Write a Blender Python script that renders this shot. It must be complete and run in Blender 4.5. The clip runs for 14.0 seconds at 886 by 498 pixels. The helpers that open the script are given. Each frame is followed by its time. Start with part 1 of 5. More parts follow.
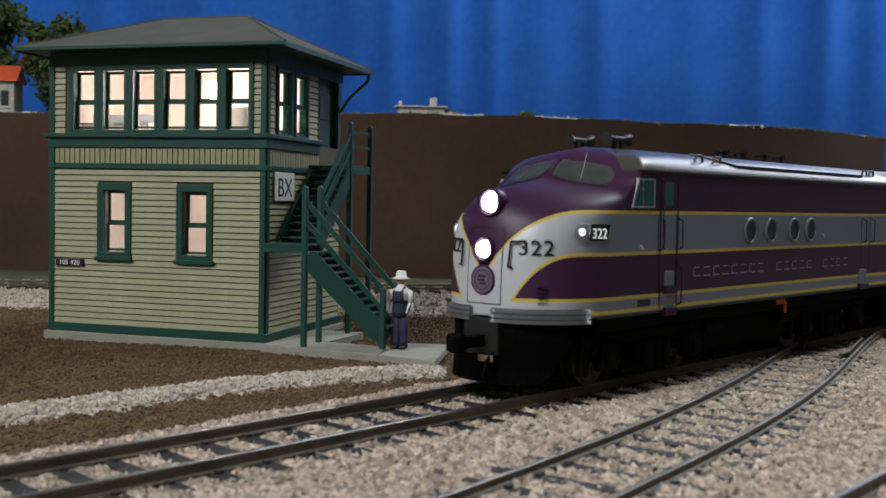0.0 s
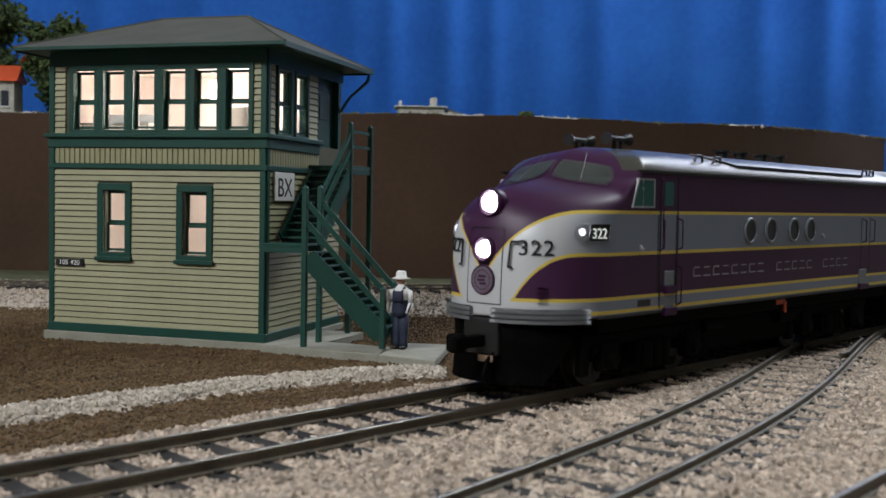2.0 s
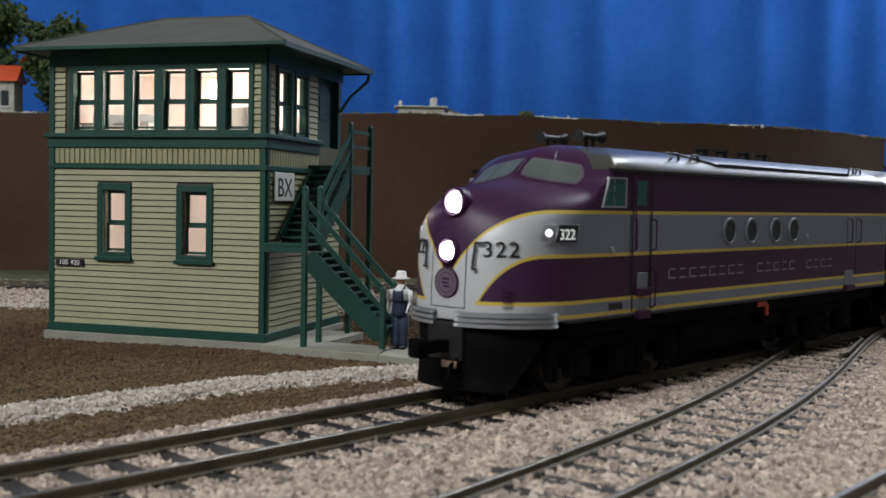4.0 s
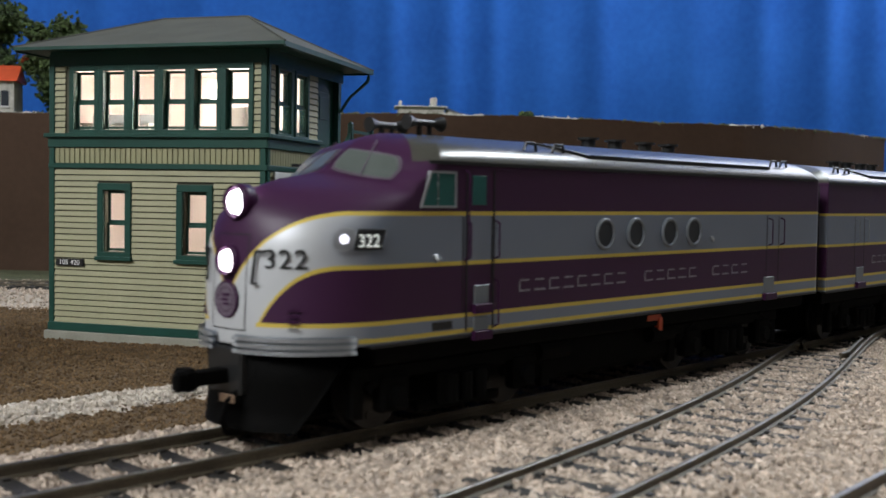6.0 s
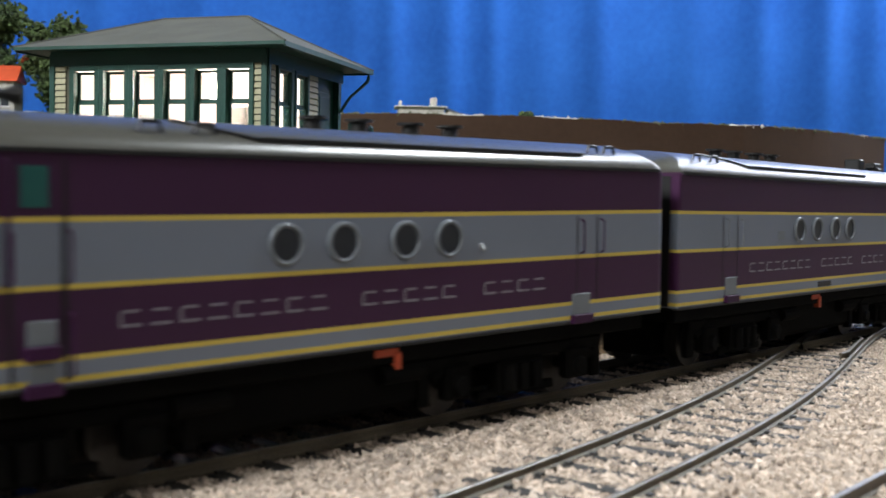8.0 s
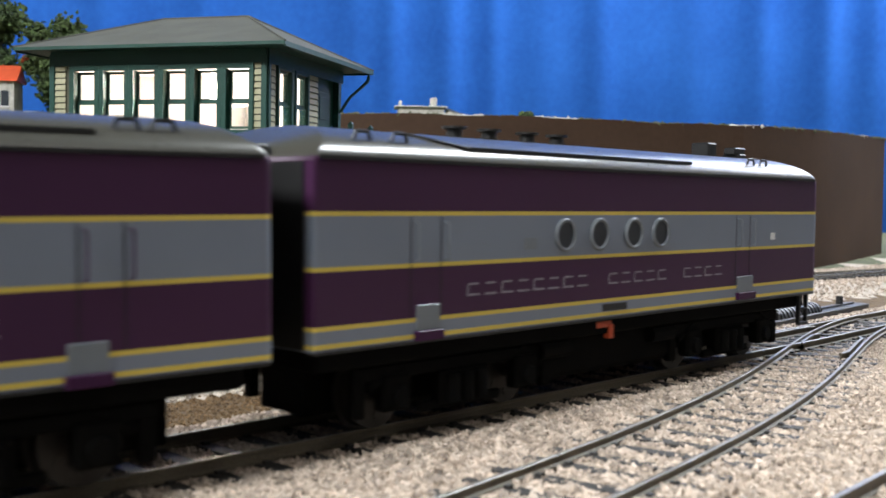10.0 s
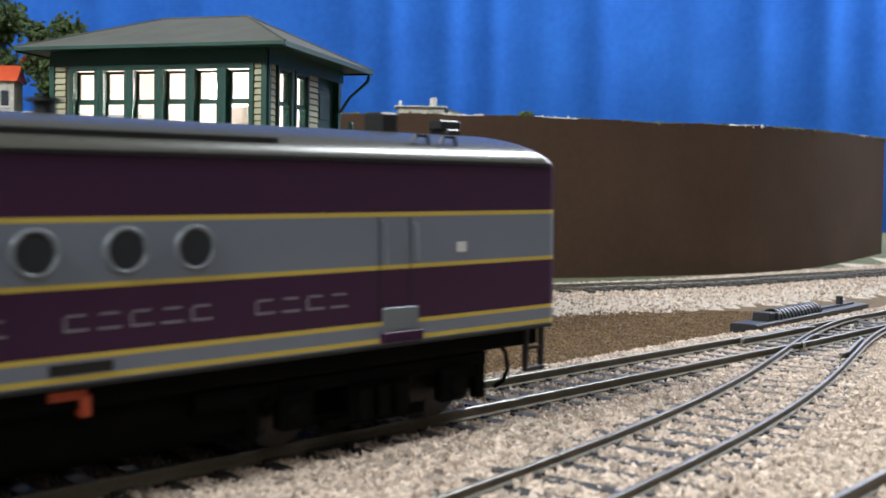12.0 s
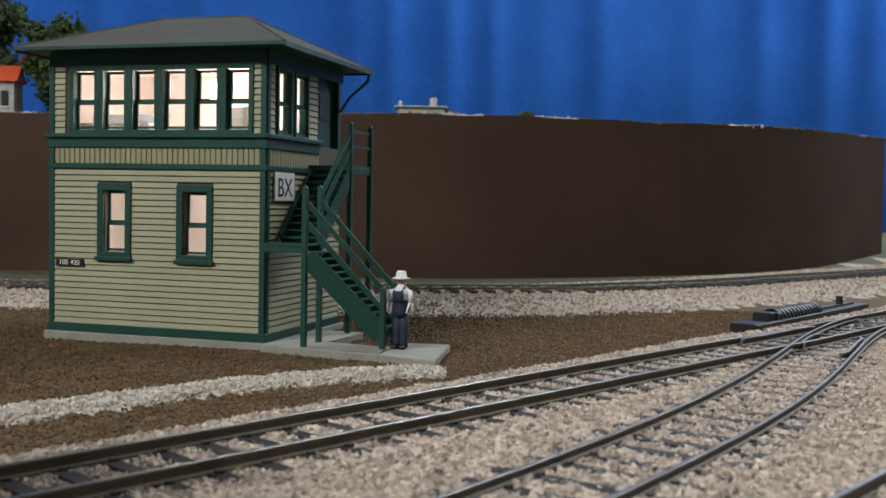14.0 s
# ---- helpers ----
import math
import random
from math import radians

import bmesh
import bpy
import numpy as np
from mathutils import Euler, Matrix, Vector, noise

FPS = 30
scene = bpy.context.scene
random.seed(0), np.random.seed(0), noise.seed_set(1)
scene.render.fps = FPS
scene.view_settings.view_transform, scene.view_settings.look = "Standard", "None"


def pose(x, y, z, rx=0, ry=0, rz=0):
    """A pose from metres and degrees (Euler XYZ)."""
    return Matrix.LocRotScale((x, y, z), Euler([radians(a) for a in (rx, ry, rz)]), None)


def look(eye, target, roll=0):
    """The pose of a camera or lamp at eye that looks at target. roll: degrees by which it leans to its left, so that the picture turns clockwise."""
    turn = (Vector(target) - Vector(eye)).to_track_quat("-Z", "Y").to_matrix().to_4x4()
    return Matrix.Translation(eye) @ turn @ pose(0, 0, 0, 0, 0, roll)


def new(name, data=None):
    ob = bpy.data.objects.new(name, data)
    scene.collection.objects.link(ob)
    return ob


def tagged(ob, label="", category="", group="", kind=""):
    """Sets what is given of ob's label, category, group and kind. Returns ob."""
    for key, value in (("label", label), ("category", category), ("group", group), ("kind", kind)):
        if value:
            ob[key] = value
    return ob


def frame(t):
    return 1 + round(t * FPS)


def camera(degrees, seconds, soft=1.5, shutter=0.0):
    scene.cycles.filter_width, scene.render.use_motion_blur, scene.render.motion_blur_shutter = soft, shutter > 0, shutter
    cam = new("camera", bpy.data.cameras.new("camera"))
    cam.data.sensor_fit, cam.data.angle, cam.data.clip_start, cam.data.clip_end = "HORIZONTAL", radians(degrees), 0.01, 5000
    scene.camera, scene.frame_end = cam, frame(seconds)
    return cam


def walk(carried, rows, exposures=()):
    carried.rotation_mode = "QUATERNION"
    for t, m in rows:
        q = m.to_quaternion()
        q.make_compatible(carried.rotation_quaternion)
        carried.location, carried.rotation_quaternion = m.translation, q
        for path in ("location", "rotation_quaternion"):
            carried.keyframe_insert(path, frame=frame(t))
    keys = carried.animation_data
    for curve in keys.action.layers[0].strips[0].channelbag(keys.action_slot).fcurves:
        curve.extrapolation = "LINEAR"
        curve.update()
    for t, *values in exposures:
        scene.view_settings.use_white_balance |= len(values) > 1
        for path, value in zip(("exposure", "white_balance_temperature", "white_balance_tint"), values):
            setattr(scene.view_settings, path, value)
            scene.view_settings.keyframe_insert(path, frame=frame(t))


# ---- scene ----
# ---- camera ----
cam = camera(45.55, 14.0, soft=1.6, shutter=0.6)
cam.data.dof.use_dof, cam.data.dof.focus_distance, cam.data.dof.aperture_fstop = True, 0.285, 50.0
CAM_POSE = pose(0, 0, 0.036111, 90 - 2.522) @ pose(0, 0, 0, 0, 0, 0.709)
walk(cam, [(0.0, CAM_POSE), (14.0, CAM_POSE)],
     exposures=[(0.0, -0.07), (3.2, -0.07), (5.3, 0.04), (6.5, 0.3), (7.5, 0.70), (8.2, 0.88), (10.3, 0.98), (12.0, 0.84),
                (13.0, 0.45), (14.0, 0.03)])

# ---- light: a dim hobby room with two ceiling fixtures and two added lamps ----
world = bpy.data.worlds.new("room_air")
scene.world = world
world.use_nodes = True
world.node_tree.nodes["Background"].inputs[0].default_value = (0.55, 0.6, 0.75, 1)
world.node_tree.nodes["Background"].inputs[1].default_value = 0.006
MM = 0.001


def area_lamp(name, at, target, size_x, size_y, watts, colour):
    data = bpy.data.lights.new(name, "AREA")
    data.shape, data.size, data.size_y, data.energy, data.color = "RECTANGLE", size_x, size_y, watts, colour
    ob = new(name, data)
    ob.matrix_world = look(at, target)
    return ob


area_lamp("ceiling_lamp_front", (-1.15, -0.85, 1.32), (0.0, 0.3, 0.0), 1.2, 0.5, 51, (0.95, 0.975, 1.0))
# added fill, no fixture known there: lifts the train's near side and the wall
area_lamp("ceiling_lamp_side", (0.95, -0.7, 1.38), (0.15, 0.3, 0.0), 1.2, 0.4, 4.2, (1.0, 0.97, 0.93))
# unseen low lamp added before the curtain, put there for the roof glare
area_lamp("window_light", (0.76, 1.30, 0.56), (0.2, 0.36, 0.04), 0.65, 0.32, 4.4, (0.95, 0.97, 1.0))
area_lamp("ceiling_lamp_back", (0.88, 1.05, 1.38), (0.25, 1.02, 0.0), 0.8, 0.3, 34, (0.88, 0.95, 1.0))


# ---- materials ----
def mat_base(name):
    m = bpy.data.materials.new(name)
    m.use_nodes = True
    t = m.node_tree
    return m, t, t.nodes["Principled BSDF"]


def node(t, kind, **values):
    n = t.nodes.new("ShaderNode" + kind)
    for k, v in values.items():
        if k == "op":
            n.operation = v
        elif k == "clamp":
            n.use_clamp = v
    return n


def put(t, socket, value):
    if isinstance(value, (int, float, tuple, list)):
        socket.default_value = value
    else:
        t.links.new(value, socket)


def calc(t, op, a, b=0.0, c=0.0, clamp=False):
    n = node(t, "Math", op=op, clamp=clamp)
    for s, v in zip(n.inputs, (a, b, c)):
        put(t, s, v)
    return n.outputs[0]


def blend(t, f, a, b):
    n = t.nodes.new("ShaderNodeMix")
    n.data_type = "RGBA"
    put(t, n.inputs[0], f)
    put(t, n.inputs[6], a)
    put(t, n.inputs[7], b)
    return n.outputs[2]


def rgb(*c):
    return (c[0], c[1], c[2], 1.0)


def grain(t, size_mm, detail=4.0):
    """A noise value whose features are about size_mm across, in object space."""
    co = t.nodes.new("ShaderNodeTexCoord")
    n = t.nodes.new("ShaderNodeTexNoise")
    t.links.new(co.outputs["Object"], n.inputs["Vector"])
    n.inputs["Scale"].default_value = 1000.0 / size_mm
    n.inputs["Detail"].default_value = detail
    return n.outputs[0]


def relief(t, bsdf, height, depth_mm, strength=1.0):
    b = t.nodes.new("ShaderNodeBump")
    b.inputs["Strength"].default_value = strength
    b.inputs["Distance"].default_value = depth_mm * MM
    put(t, b.inputs["Height"], height)
    t.links.new(b.outputs[0], bsdf.inputs["Normal"])


def surface(name, a, b, rough=0.6, metal=0.0, coarse=12.0, fine=0.8, bump=0.03, island=0.0, rnd=0.0, spread=0.15, spec=0.5):
    """Two colours mixed at two scales, with a fine relief; island or rnd vary it from piece to piece."""
    m, t, p = mat_base(name)
    big, small = grain(t, coarse), grain(t, fine)
    f = calc(t, "MULTIPLY_ADD", calc(t, "SUBTRACT", big, 0.5), 1.6, 0.5)
    f = calc(t, "ADD", f, calc(t, "MULTIPLY", calc(t, "SUBTRACT", small, 0.5), 1.2), clamp=True)
    col = blend(t, f, rgb(*a), rgb(*b))
    if island or rnd:
        src = t.nodes.new("ShaderNodeNewGeometry").outputs["Random Per Island"] if island else t.nodes.new("ShaderNodeObjectInfo").outputs["Random"]
        h = t.nodes.new("ShaderNodeHueSaturation")
        put(t, h.inputs["Value"], calc(t, "MULTIPLY_ADD", src, 2 * (island or rnd), 1 - (island or rnd)))
        put(t, h.inputs["Color"], col)
        col = h.outputs[0]
    put(t, p.inputs["Base Color"], col)
    put(t, p.inputs["Roughness"], calc(t, "MULTIPLY_ADD", calc(t, "SUBTRACT", small, 0.5), spread * 2, rough))
    p.inputs["Metallic"].default_value = metal
    p.inputs["Specular IOR Level"].default_value = spec
    if bump:
        relief(t, p, small, bump)
    return m


M_BALLAST = surface("ballast_stone", (0.31, 0.243, 0.187), (0.57, 0.475, 0.388), 0.85, coarse=3, fine=0.5, bump=0.08, island=0.45)
# bed far darker than its stones, painting in the shade of the gaps
M_SHADED_BED = surface("ballast_bed", (0.050, 0.038, 0.027), (0.17, 0.135, 0.10), 0.9, coarse=2.0, fine=0.6, bump=0.5)
M_PATH = surface("pale_gravel", (0.36, 0.308, 0.25), (0.56, 0.505, 0.43), 0.85, coarse=4, fine=0.5, bump=0.08, island=0.3)
M_PATH_BED = surface("pale_gravel_bed", (0.27, 0.225, 0.18), (0.55, 0.475, 0.40), 0.9, coarse=2.0, fine=0.7, bump=0.5)
M_DIRT = surface("brown_turf_crumbs", (0.074, 0.044, 0.0185), (0.165, 0.102, 0.046), 0.95, coarse=7, fine=0.5, bump=0.1, island=0.4)
M_DIRT_BED = surface("brown_earth", (0.066, 0.040, 0.017), (0.145, 0.090, 0.041), 0.95, coarse=6, fine=0.8, bump=0.5)
M_GRASS = surface("dull_green_turf", (0.035, 0.045, 0.019), (0.105, 0.108, 0.055), 0.95, coarse=9, fine=1.0, bump=0.5)
M_PLASTER = surface("pale_plaster_rock", (0.30, 0.29, 0.24), (0.62, 0.60, 0.54), 0.9, coarse=8, fine=1.5, bump=0.5)
M_TIE = surface("black_plastic_tie", (0.012, 0.011, 0.010), (0.04, 0.035, 0.03), 0.65, coarse=4, fine=0.4, bump=0.06, rnd=0.4)
M_RAIL = surface("nickel_rail", (0.17, 0.16, 0.14), (0.30, 0.29, 0.27), 0.40, metal=0.85, coarse=15, fine=0.6, bump=0.01)
M_RAIL_SIDE = surface("blackened_rail_web", (0.075, 0.06, 0.04), (0.16, 0.135, 0.095), 0.6, metal=0.15, coarse=9, fine=0.5, bump=0.02)
M_WALL = surface("brown_fascia_paint", (0.050, 0.0300, 0.0198), (0.071, 0.0435, 0.0292), 0.85, coarse=55, fine=3, bump=0.04, spec=0.12)
M_ROOM = surface("room_paint", (0.12, 0.12, 0.118), (0.16, 0.16, 0.155), 0.9, coarse=400, fine=30, bump=0.0)
M_CURTAIN = surface("blue_backdrop_cloth", (0.018, 0.094, 0.385), (0.027, 0.135, 0.505), 0.8, coarse=90, fine=8, bump=0.1, spec=0.08)
M_GREEN = surface("dark_green_paint", (0.004, 0.038, 0.027), (0.007, 0.060, 0.042), 0.45, coarse=14, fine=0.6, bump=0.015)
M_CREAM = surface("cream_siding_paint", (0.238, 0.230, 0.124), (0.315, 0.303, 0.172), 0.6, coarse=20, fine=0.7, bump=0.02, rnd=0.06)
M_GROOVE = surface("dark_siding_groove", (0.055, 0.055, 0.035), (0.10, 0.095, 0.06), 0.8, coarse=9, fine=0.7, bump=0.02)
M_SHINGLE = surface("grey_roof_paper", (0.052, 0.054, 0.045), (0.084, 0.086, 0.072), 0.85, coarse=9, fine=0.5, bump=0.06)
M_CONCRETE = surface("grey_concrete", (0.195, 0.19, 0.152), (0.32, 0.31, 0.255), 0.8, coarse=9, fine=0.6, bump=0.05)
M_PLASTER_IN = surface("pink_white_interior", (0.74, 0.68, 0.63), (0.80, 0.74, 0.69), 0.8, coarse=20, fine=2, bump=0.0)
M_WHITE = surface("white_paint", (0.62, 0.62, 0.60), (0.74, 0.74, 0.72), 0.6, coarse=8, fine=0.6, bump=0.01)
M_BLACK = surface("black_paint", (0.006, 0.006, 0.006), (0.014, 0.014, 0.014), 0.45, coarse=6, fine=0.5, bump=0.01)
M_FRAME_BLACK = surface("black_underframe_plastic", (0.002, 0.002, 0.002), (0.005, 0.0047, 0.0043), 0.75, coarse=6, fine=0.5, bump=0.03, spec=0.05)
M_SILVER = surface("aluminium_paint", (0.33, 0.34, 0.35), (0.42, 0.43, 0.44), 0.36, metal=0.55, coarse=20, fine=0.4, bump=0.004)
M_GREY = surface("grey_band_paint", (0.17, 0.19, 0.21), (0.20, 0.22, 0.24), 0.4, metal=0.25, coarse=25, fine=0.4, bump=0.003)
M_PURPLE = surface("plum_paint", (0.038, 0.010, 0.038), (0.046, 0.012, 0.045), 0.38, coarse=25, fine=0.4, bump=0.003, spec=0.18)
M_PLUM_TRIM = surface("faded_plum_trim", (0.10, 0.075, 0.10), (0.14, 0.11, 0.14), 0.45, coarse=6, fine=0.4, bump=0.01)
M_NAME = surface("grey_lettering_paint", (0.20, 0.19, 0.215), (0.25, 0.24, 0.265), 0.5, coarse=10, fine=0.4, bump=0.0)
M_TAN = surface("tan_phosphor_plate", (0.30, 0.19, 0.12), (0.42, 0.28, 0.19), 0.5, coarse=3, fine=0.4, bump=0.01)
M_ORANGE = surface("orange_red_plastic", (0.50, 0.07, 0.025), (0.62, 0.10, 0.035), 0.5, coarse=3, fine=0.4, bump=0.02)
M_STEEL = surface("bright_steel", (0.45, 0.45, 0.45), (0.6, 0.6, 0.6), 0.25, metal=1.0, coarse=6, fine=0.4, bump=0.01)
M_WHEEL = surface("dark_steel_wheel", (0.02, 0.019, 0.018), (0.05, 0.046, 0.042), 0.45, metal=0.6, coarse=5, fine=0.4, bump=0.01)
M_LEAF = surface("tree_foam_leaf", (0.020, 0.040, 0.010), (0.070, 0.105, 0.028), 0.9, coarse=9, fine=1, bump=0.2, island=0.5)
M_BARK = surface("tree_bark", (0.05, 0.035, 0.022), (0.10, 0.07, 0.045), 0.9, coarse=4, fine=0.6, bump=0.2)
M_DENIM = surface("denim_paint", (0.007, 0.011, 0.028), (0.018, 0.026, 0.056), 0.75, coarse=3, fine=0.5, bump=0.05)
M_SKIN = surface("figure_skin_paint", (0.42, 0.22, 0.14), (0.5, 0.28, 0.19), 0.6, coarse=3, fine=0.5, bump=0.02)


def glass(name, tint, rough=0.03):
    m, t, p = mat_base(name)
    put(t, p.inputs["Base Color"], rgb(*tint))
    p.inputs["Roughness"].default_value = rough
    p.inputs["Transmission Weight"].default_value = 1.0
    p.inputs["IOR"].default_value = 1.12
    return m


def glow(name, colour, strength):
    m, t, p = mat_base(name)
    put(t, p.inputs["Base Color"], rgb(*colour))
    put(t, p.inputs["Emission Color"], rgb(*colour))
    p.inputs["Emission Strength"].default_value = strength
    return m


M_PANE = glass("clear_styrene_pane", (0.96, 0.95, 0.93), 0.12)
M_HEADLIGHT = glow("lit_headlight", (1.0, 0.97, 1.0), 9.0)
M_CLASSLIGHT = glow("lit_marker", (0.86, 0.86, 1.0), 1.6)
M_NUMBOARD = glow("lit_digits", (0.85, 0.9, 0.85), 0.5)
M_BULB = glow("lit_bulb", (1.0, 0.86, 0.74), 12.0)


def smooth_window(name, a, b):
    m, t, p = mat_base(name)
    f = grain(t, 6.0)
    put(t, p.inputs["Base Color"], blend(t, f, rgb(*a), rgb(*b)))
    p.inputs["Roughness"].default_value = 0.28
    p.inputs["Specular IOR Level"].default_value = 0.35
    return m


M_CABGLASS = smooth_window("cab_window_glass", (0.012, 0.075, 0.07), (0.03, 0.13, 0.115))
M_WINDSHIELD = smooth_window("windshield_glass", (0.085, 0.10, 0.09), (0.13, 0.15, 0.135))
M_PORTGLASS = smooth_window("porthole_glass", (0.02, 0.024, 0.031), (0.048, 0.054, 0.062))

Z_T, Z_M, Z_B, Z_S = 34.4, 26.4, 17.9, 15.0


def livery(name, roof_from):
    """Plum and silver-grey bands with yellow lines; u runs along the hull from the nose, v is the height, both in
    metres.
    """
    m, t, p = mat_base(name)
    uv = t.nodes.new("ShaderNodeUVMap")
    uv.uv_map = "hull"
    s = t.nodes.new("ShaderNodeSeparateXYZ")
    t.links.new(uv.outputs[0], s.inputs[0])
    u, v = calc(t, "MULTIPLY", s.outputs[0], 1000.0), calc(t, "MULTIPLY", s.outputs[1], 1000.0)
    # the bands sweep down towards the point of the nose
    k = calc(t, "SUBTRACT", 1.0, calc(t, "DIVIDE", u, 19.5), clamp=True)
    top = calc(t, "SUBTRACT", Z_T, calc(t, "MULTIPLY", calc(t, "POWER", k, 2.5), 12.6))
    k2 = calc(t, "SUBTRACT", 1.0, calc(t, "DIVIDE", calc(t, "SUBTRACT", u, 6.0), 14.5), clamp=True)
    mid = calc(t, "SUBTRACT", Z_M, calc(t, "MULTIPLY", calc(t, "POWER", k2, 2.9), 9.6))

    def step(a, b):
        return calc(t, "MULTIPLY_ADD", calc(t, "SUBTRACT", a, b), 12.0, 0.5, clamp=True)

    def line(at, half):
        return calc(t, "SUBTRACT", 1.0, calc(t, "MULTIPLY_ADD", calc(t, "SUBTRACT", calc(t, "ABSOLUTE", calc(t, "SUBTRACT", v, at)), half), 12.0, 0.5, clamp=True))

    in_plum = calc(t, "MULTIPLY", step(v, Z_B), calc(t, "SUBTRACT", 1.0, step(v, mid)))
    above = step(v, top)
    plum = calc(t, "MAXIMUM", in_plum, above)
    fresh = calc(t, "MULTIPLY_ADD", grain(t, 25.0), 0.2, 0.9)
    small = grain(t, 0.5)
    # the light on the nose is put into the band's colour: paler there
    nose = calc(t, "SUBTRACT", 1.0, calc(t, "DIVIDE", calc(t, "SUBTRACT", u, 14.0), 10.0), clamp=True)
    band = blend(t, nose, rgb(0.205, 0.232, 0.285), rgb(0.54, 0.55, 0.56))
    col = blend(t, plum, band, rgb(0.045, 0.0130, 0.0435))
    lines = calc(t, "MAXIMUM", line(top, 0.33), line(mid, 0.33))
    lines = calc(t, "MULTIPLY", lines, step(v, calc(t, "SUBTRACT", Z_B, 0.3)))
    side = step(u, 6.2)
    low = calc(t, "MAXIMUM", calc(t, "MULTIPLY", line(Z_B, 0.33), side), calc(t, "MULTIPLY", line(Z_S + 0.35, 0.35), step(u, 22.0)))
    lines = calc(t, "MAXIMUM", lines, low)
    # the slanted end of the plum panel at the nose
    col = blend(t, lines, col, rgb(0.60, 0.45, 0.085))
    co = t.nodes.new("ShaderNodeTexCoord")
    sx = t.nodes.new("ShaderNodeSeparateXYZ")
    t.links.new(co.outputs["Object"], sx.inputs[0])
    edge = calc(t, "MULTIPLY_ADD", calc(t, "ABSOLUTE", sx.outputs[1]), 750.0, roof_from)
    roof = calc(t, "MULTIPLY", step(v, 42.6), step(edge, calc(t, "MULTIPLY", sx.outputs[0], 1000.0)))
    col = blend(t, roof, col, rgb(0.062, 0.060, 0.049))
    mul = t.nodes.new("ShaderNodeMix")
    mul.data_type, mul.blend_type = "RGBA", "MULTIPLY"
    put(t, mul.inputs[0], 1.0)
    put(t, mul.inputs[6], col)
    cc = t.nodes.new("ShaderNodeCombineColor")
    for i in range(3):
        put(t, cc.inputs[i], fresh)
    put(t, mul.inputs[7], cc.outputs[0])
    put(t, p.inputs["Base Color"], mul.outputs[2])
    not_plum = calc(t, "MAXIMUM", calc(t, "SUBTRACT", 1.0, plum), roof)
    put(t, p.inputs["Metallic"], calc(t, "MULTIPLY", calc(t, "MULTIPLY", not_plum, calc(t, "SUBTRACT", 1.0, lines)), calc(t, "MULTIPLY_ADD", roof, -0.23, 0.25)))
    put(t, p.inputs["Roughness"], calc(t, "SUBTRACT", calc(t, "MULTIPLY_ADD", small, 0.1, 0.38), calc(t, "MULTIPLY", roof, 0.14)))
    put(t, p.inputs["Specular IOR Level"], calc(t, "MULTIPLY_ADD", roof, 0.20, 0.32))
    relief(t, p, small, 0.005)
    return m


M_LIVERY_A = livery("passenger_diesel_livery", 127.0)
M_LIVERY_B = livery("booster_diesel_livery", 400.0)


# ---- building helpers, in millimetres ----
def thing(name, label, category, group="", kind="", at=None):
    ob = new(name)
    ob.empty_display_size = 0.005
    if at is not None:
        ob.matrix_world = at
    return tagged(ob, label, category, group, kind)


def part(name, bm, material, parent=None, label="", smooth=False):
    """Link a bmesh, drawn in millimetres, as one mesh object under a thing or part."""
    me = bpy.data.meshes.new(name)
    bmesh.ops.scale(bm, vec=(MM, MM, MM), verts=bm.verts)
    bmesh.ops.recalc_face_normals(bm, faces=bm.faces)
    bm.to_mesh(me)
    bm.free()
    for m in (material if isinstance(material, (list, tuple)) else [material]):
        me.materials.append(m)
    if smooth:
        for f in me.polygons:
            f.use_smooth = True
    ob = new(name, me)
    ob.parent = parent
    if label:
        ob["label"] = label
    return ob


def mesh_part(name, verts, faces, material, parent=None, label="", smooth=False):
    me = bpy.data.meshes.new(name)
    me.from_pydata([(v[0] * MM, v[1] * MM, v[2] * MM) for v in verts], [], faces)
    me.update()
    for m in (material if isinstance(material, (list, tuple)) else [material]):
        me.materials.append(m)
    if smooth:
        for f in me.polygons:
            f.use_smooth = True
    ob = new(name, me)
    ob.parent = parent
    if label:
        ob["label"] = label
    return ob


def again(ob, parent, m):
    """Another object on the same mesh, at a pose in its parent's space."""
    o = new(ob.name.split(".")[0], ob.data)
    o.parent = parent
    o.matrix_basis = m
    if "label" in ob:
        o["label"] = ob["label"]
    return o


def mm(x, y, z, rx=0, ry=0, rz=0):
    return pose(x * MM, y * MM, z * MM, rx, ry, rz)


def box(bm, x0, x1, y0, y1, z0, z1, bevel=0.0, m=None):
    v = bmesh.ops.create_cube(bm, size=1.0)["verts"]
    bmesh.ops.scale(bm, vec=(abs(x1 - x0), abs(y1 - y0), abs(z1 - z0)), verts=v)
    bmesh.ops.translate(bm, vec=((x0 + x1) / 2, (y0 + y1) / 2, (z0 + z1) / 2), verts=v)
    if bevel:
        es = list({e for w in v for e in w.link_edges})
        v = bmesh.ops.bevel(bm, geom=es, offset=bevel, segments=1, affect="EDGES")["verts"]
    if m is not None:
        bmesh.ops.transform(bm, matrix=m, verts=list(v))
    return bm


def boxes(*rows, bevel=0.0):
    bm = bmesh.new()
    for r in rows:
        box(bm, *r, bevel=bevel)
    return bm


def rod(bm, a, b, r, r2=None, n=8):
    a, b = Vector(a), Vector(b)
    d = b - a
    turn = d.to_track_quat("Z", "Y").to_matrix().to_4x4()
    bmesh.ops.create_cone(bm, cap_ends=True, segments=n, radius1=r, radius2=r if r2 is None else r2, depth=d.length,
                          matrix=Matrix.Translation((a + b) / 2) @ turn)
    return bm


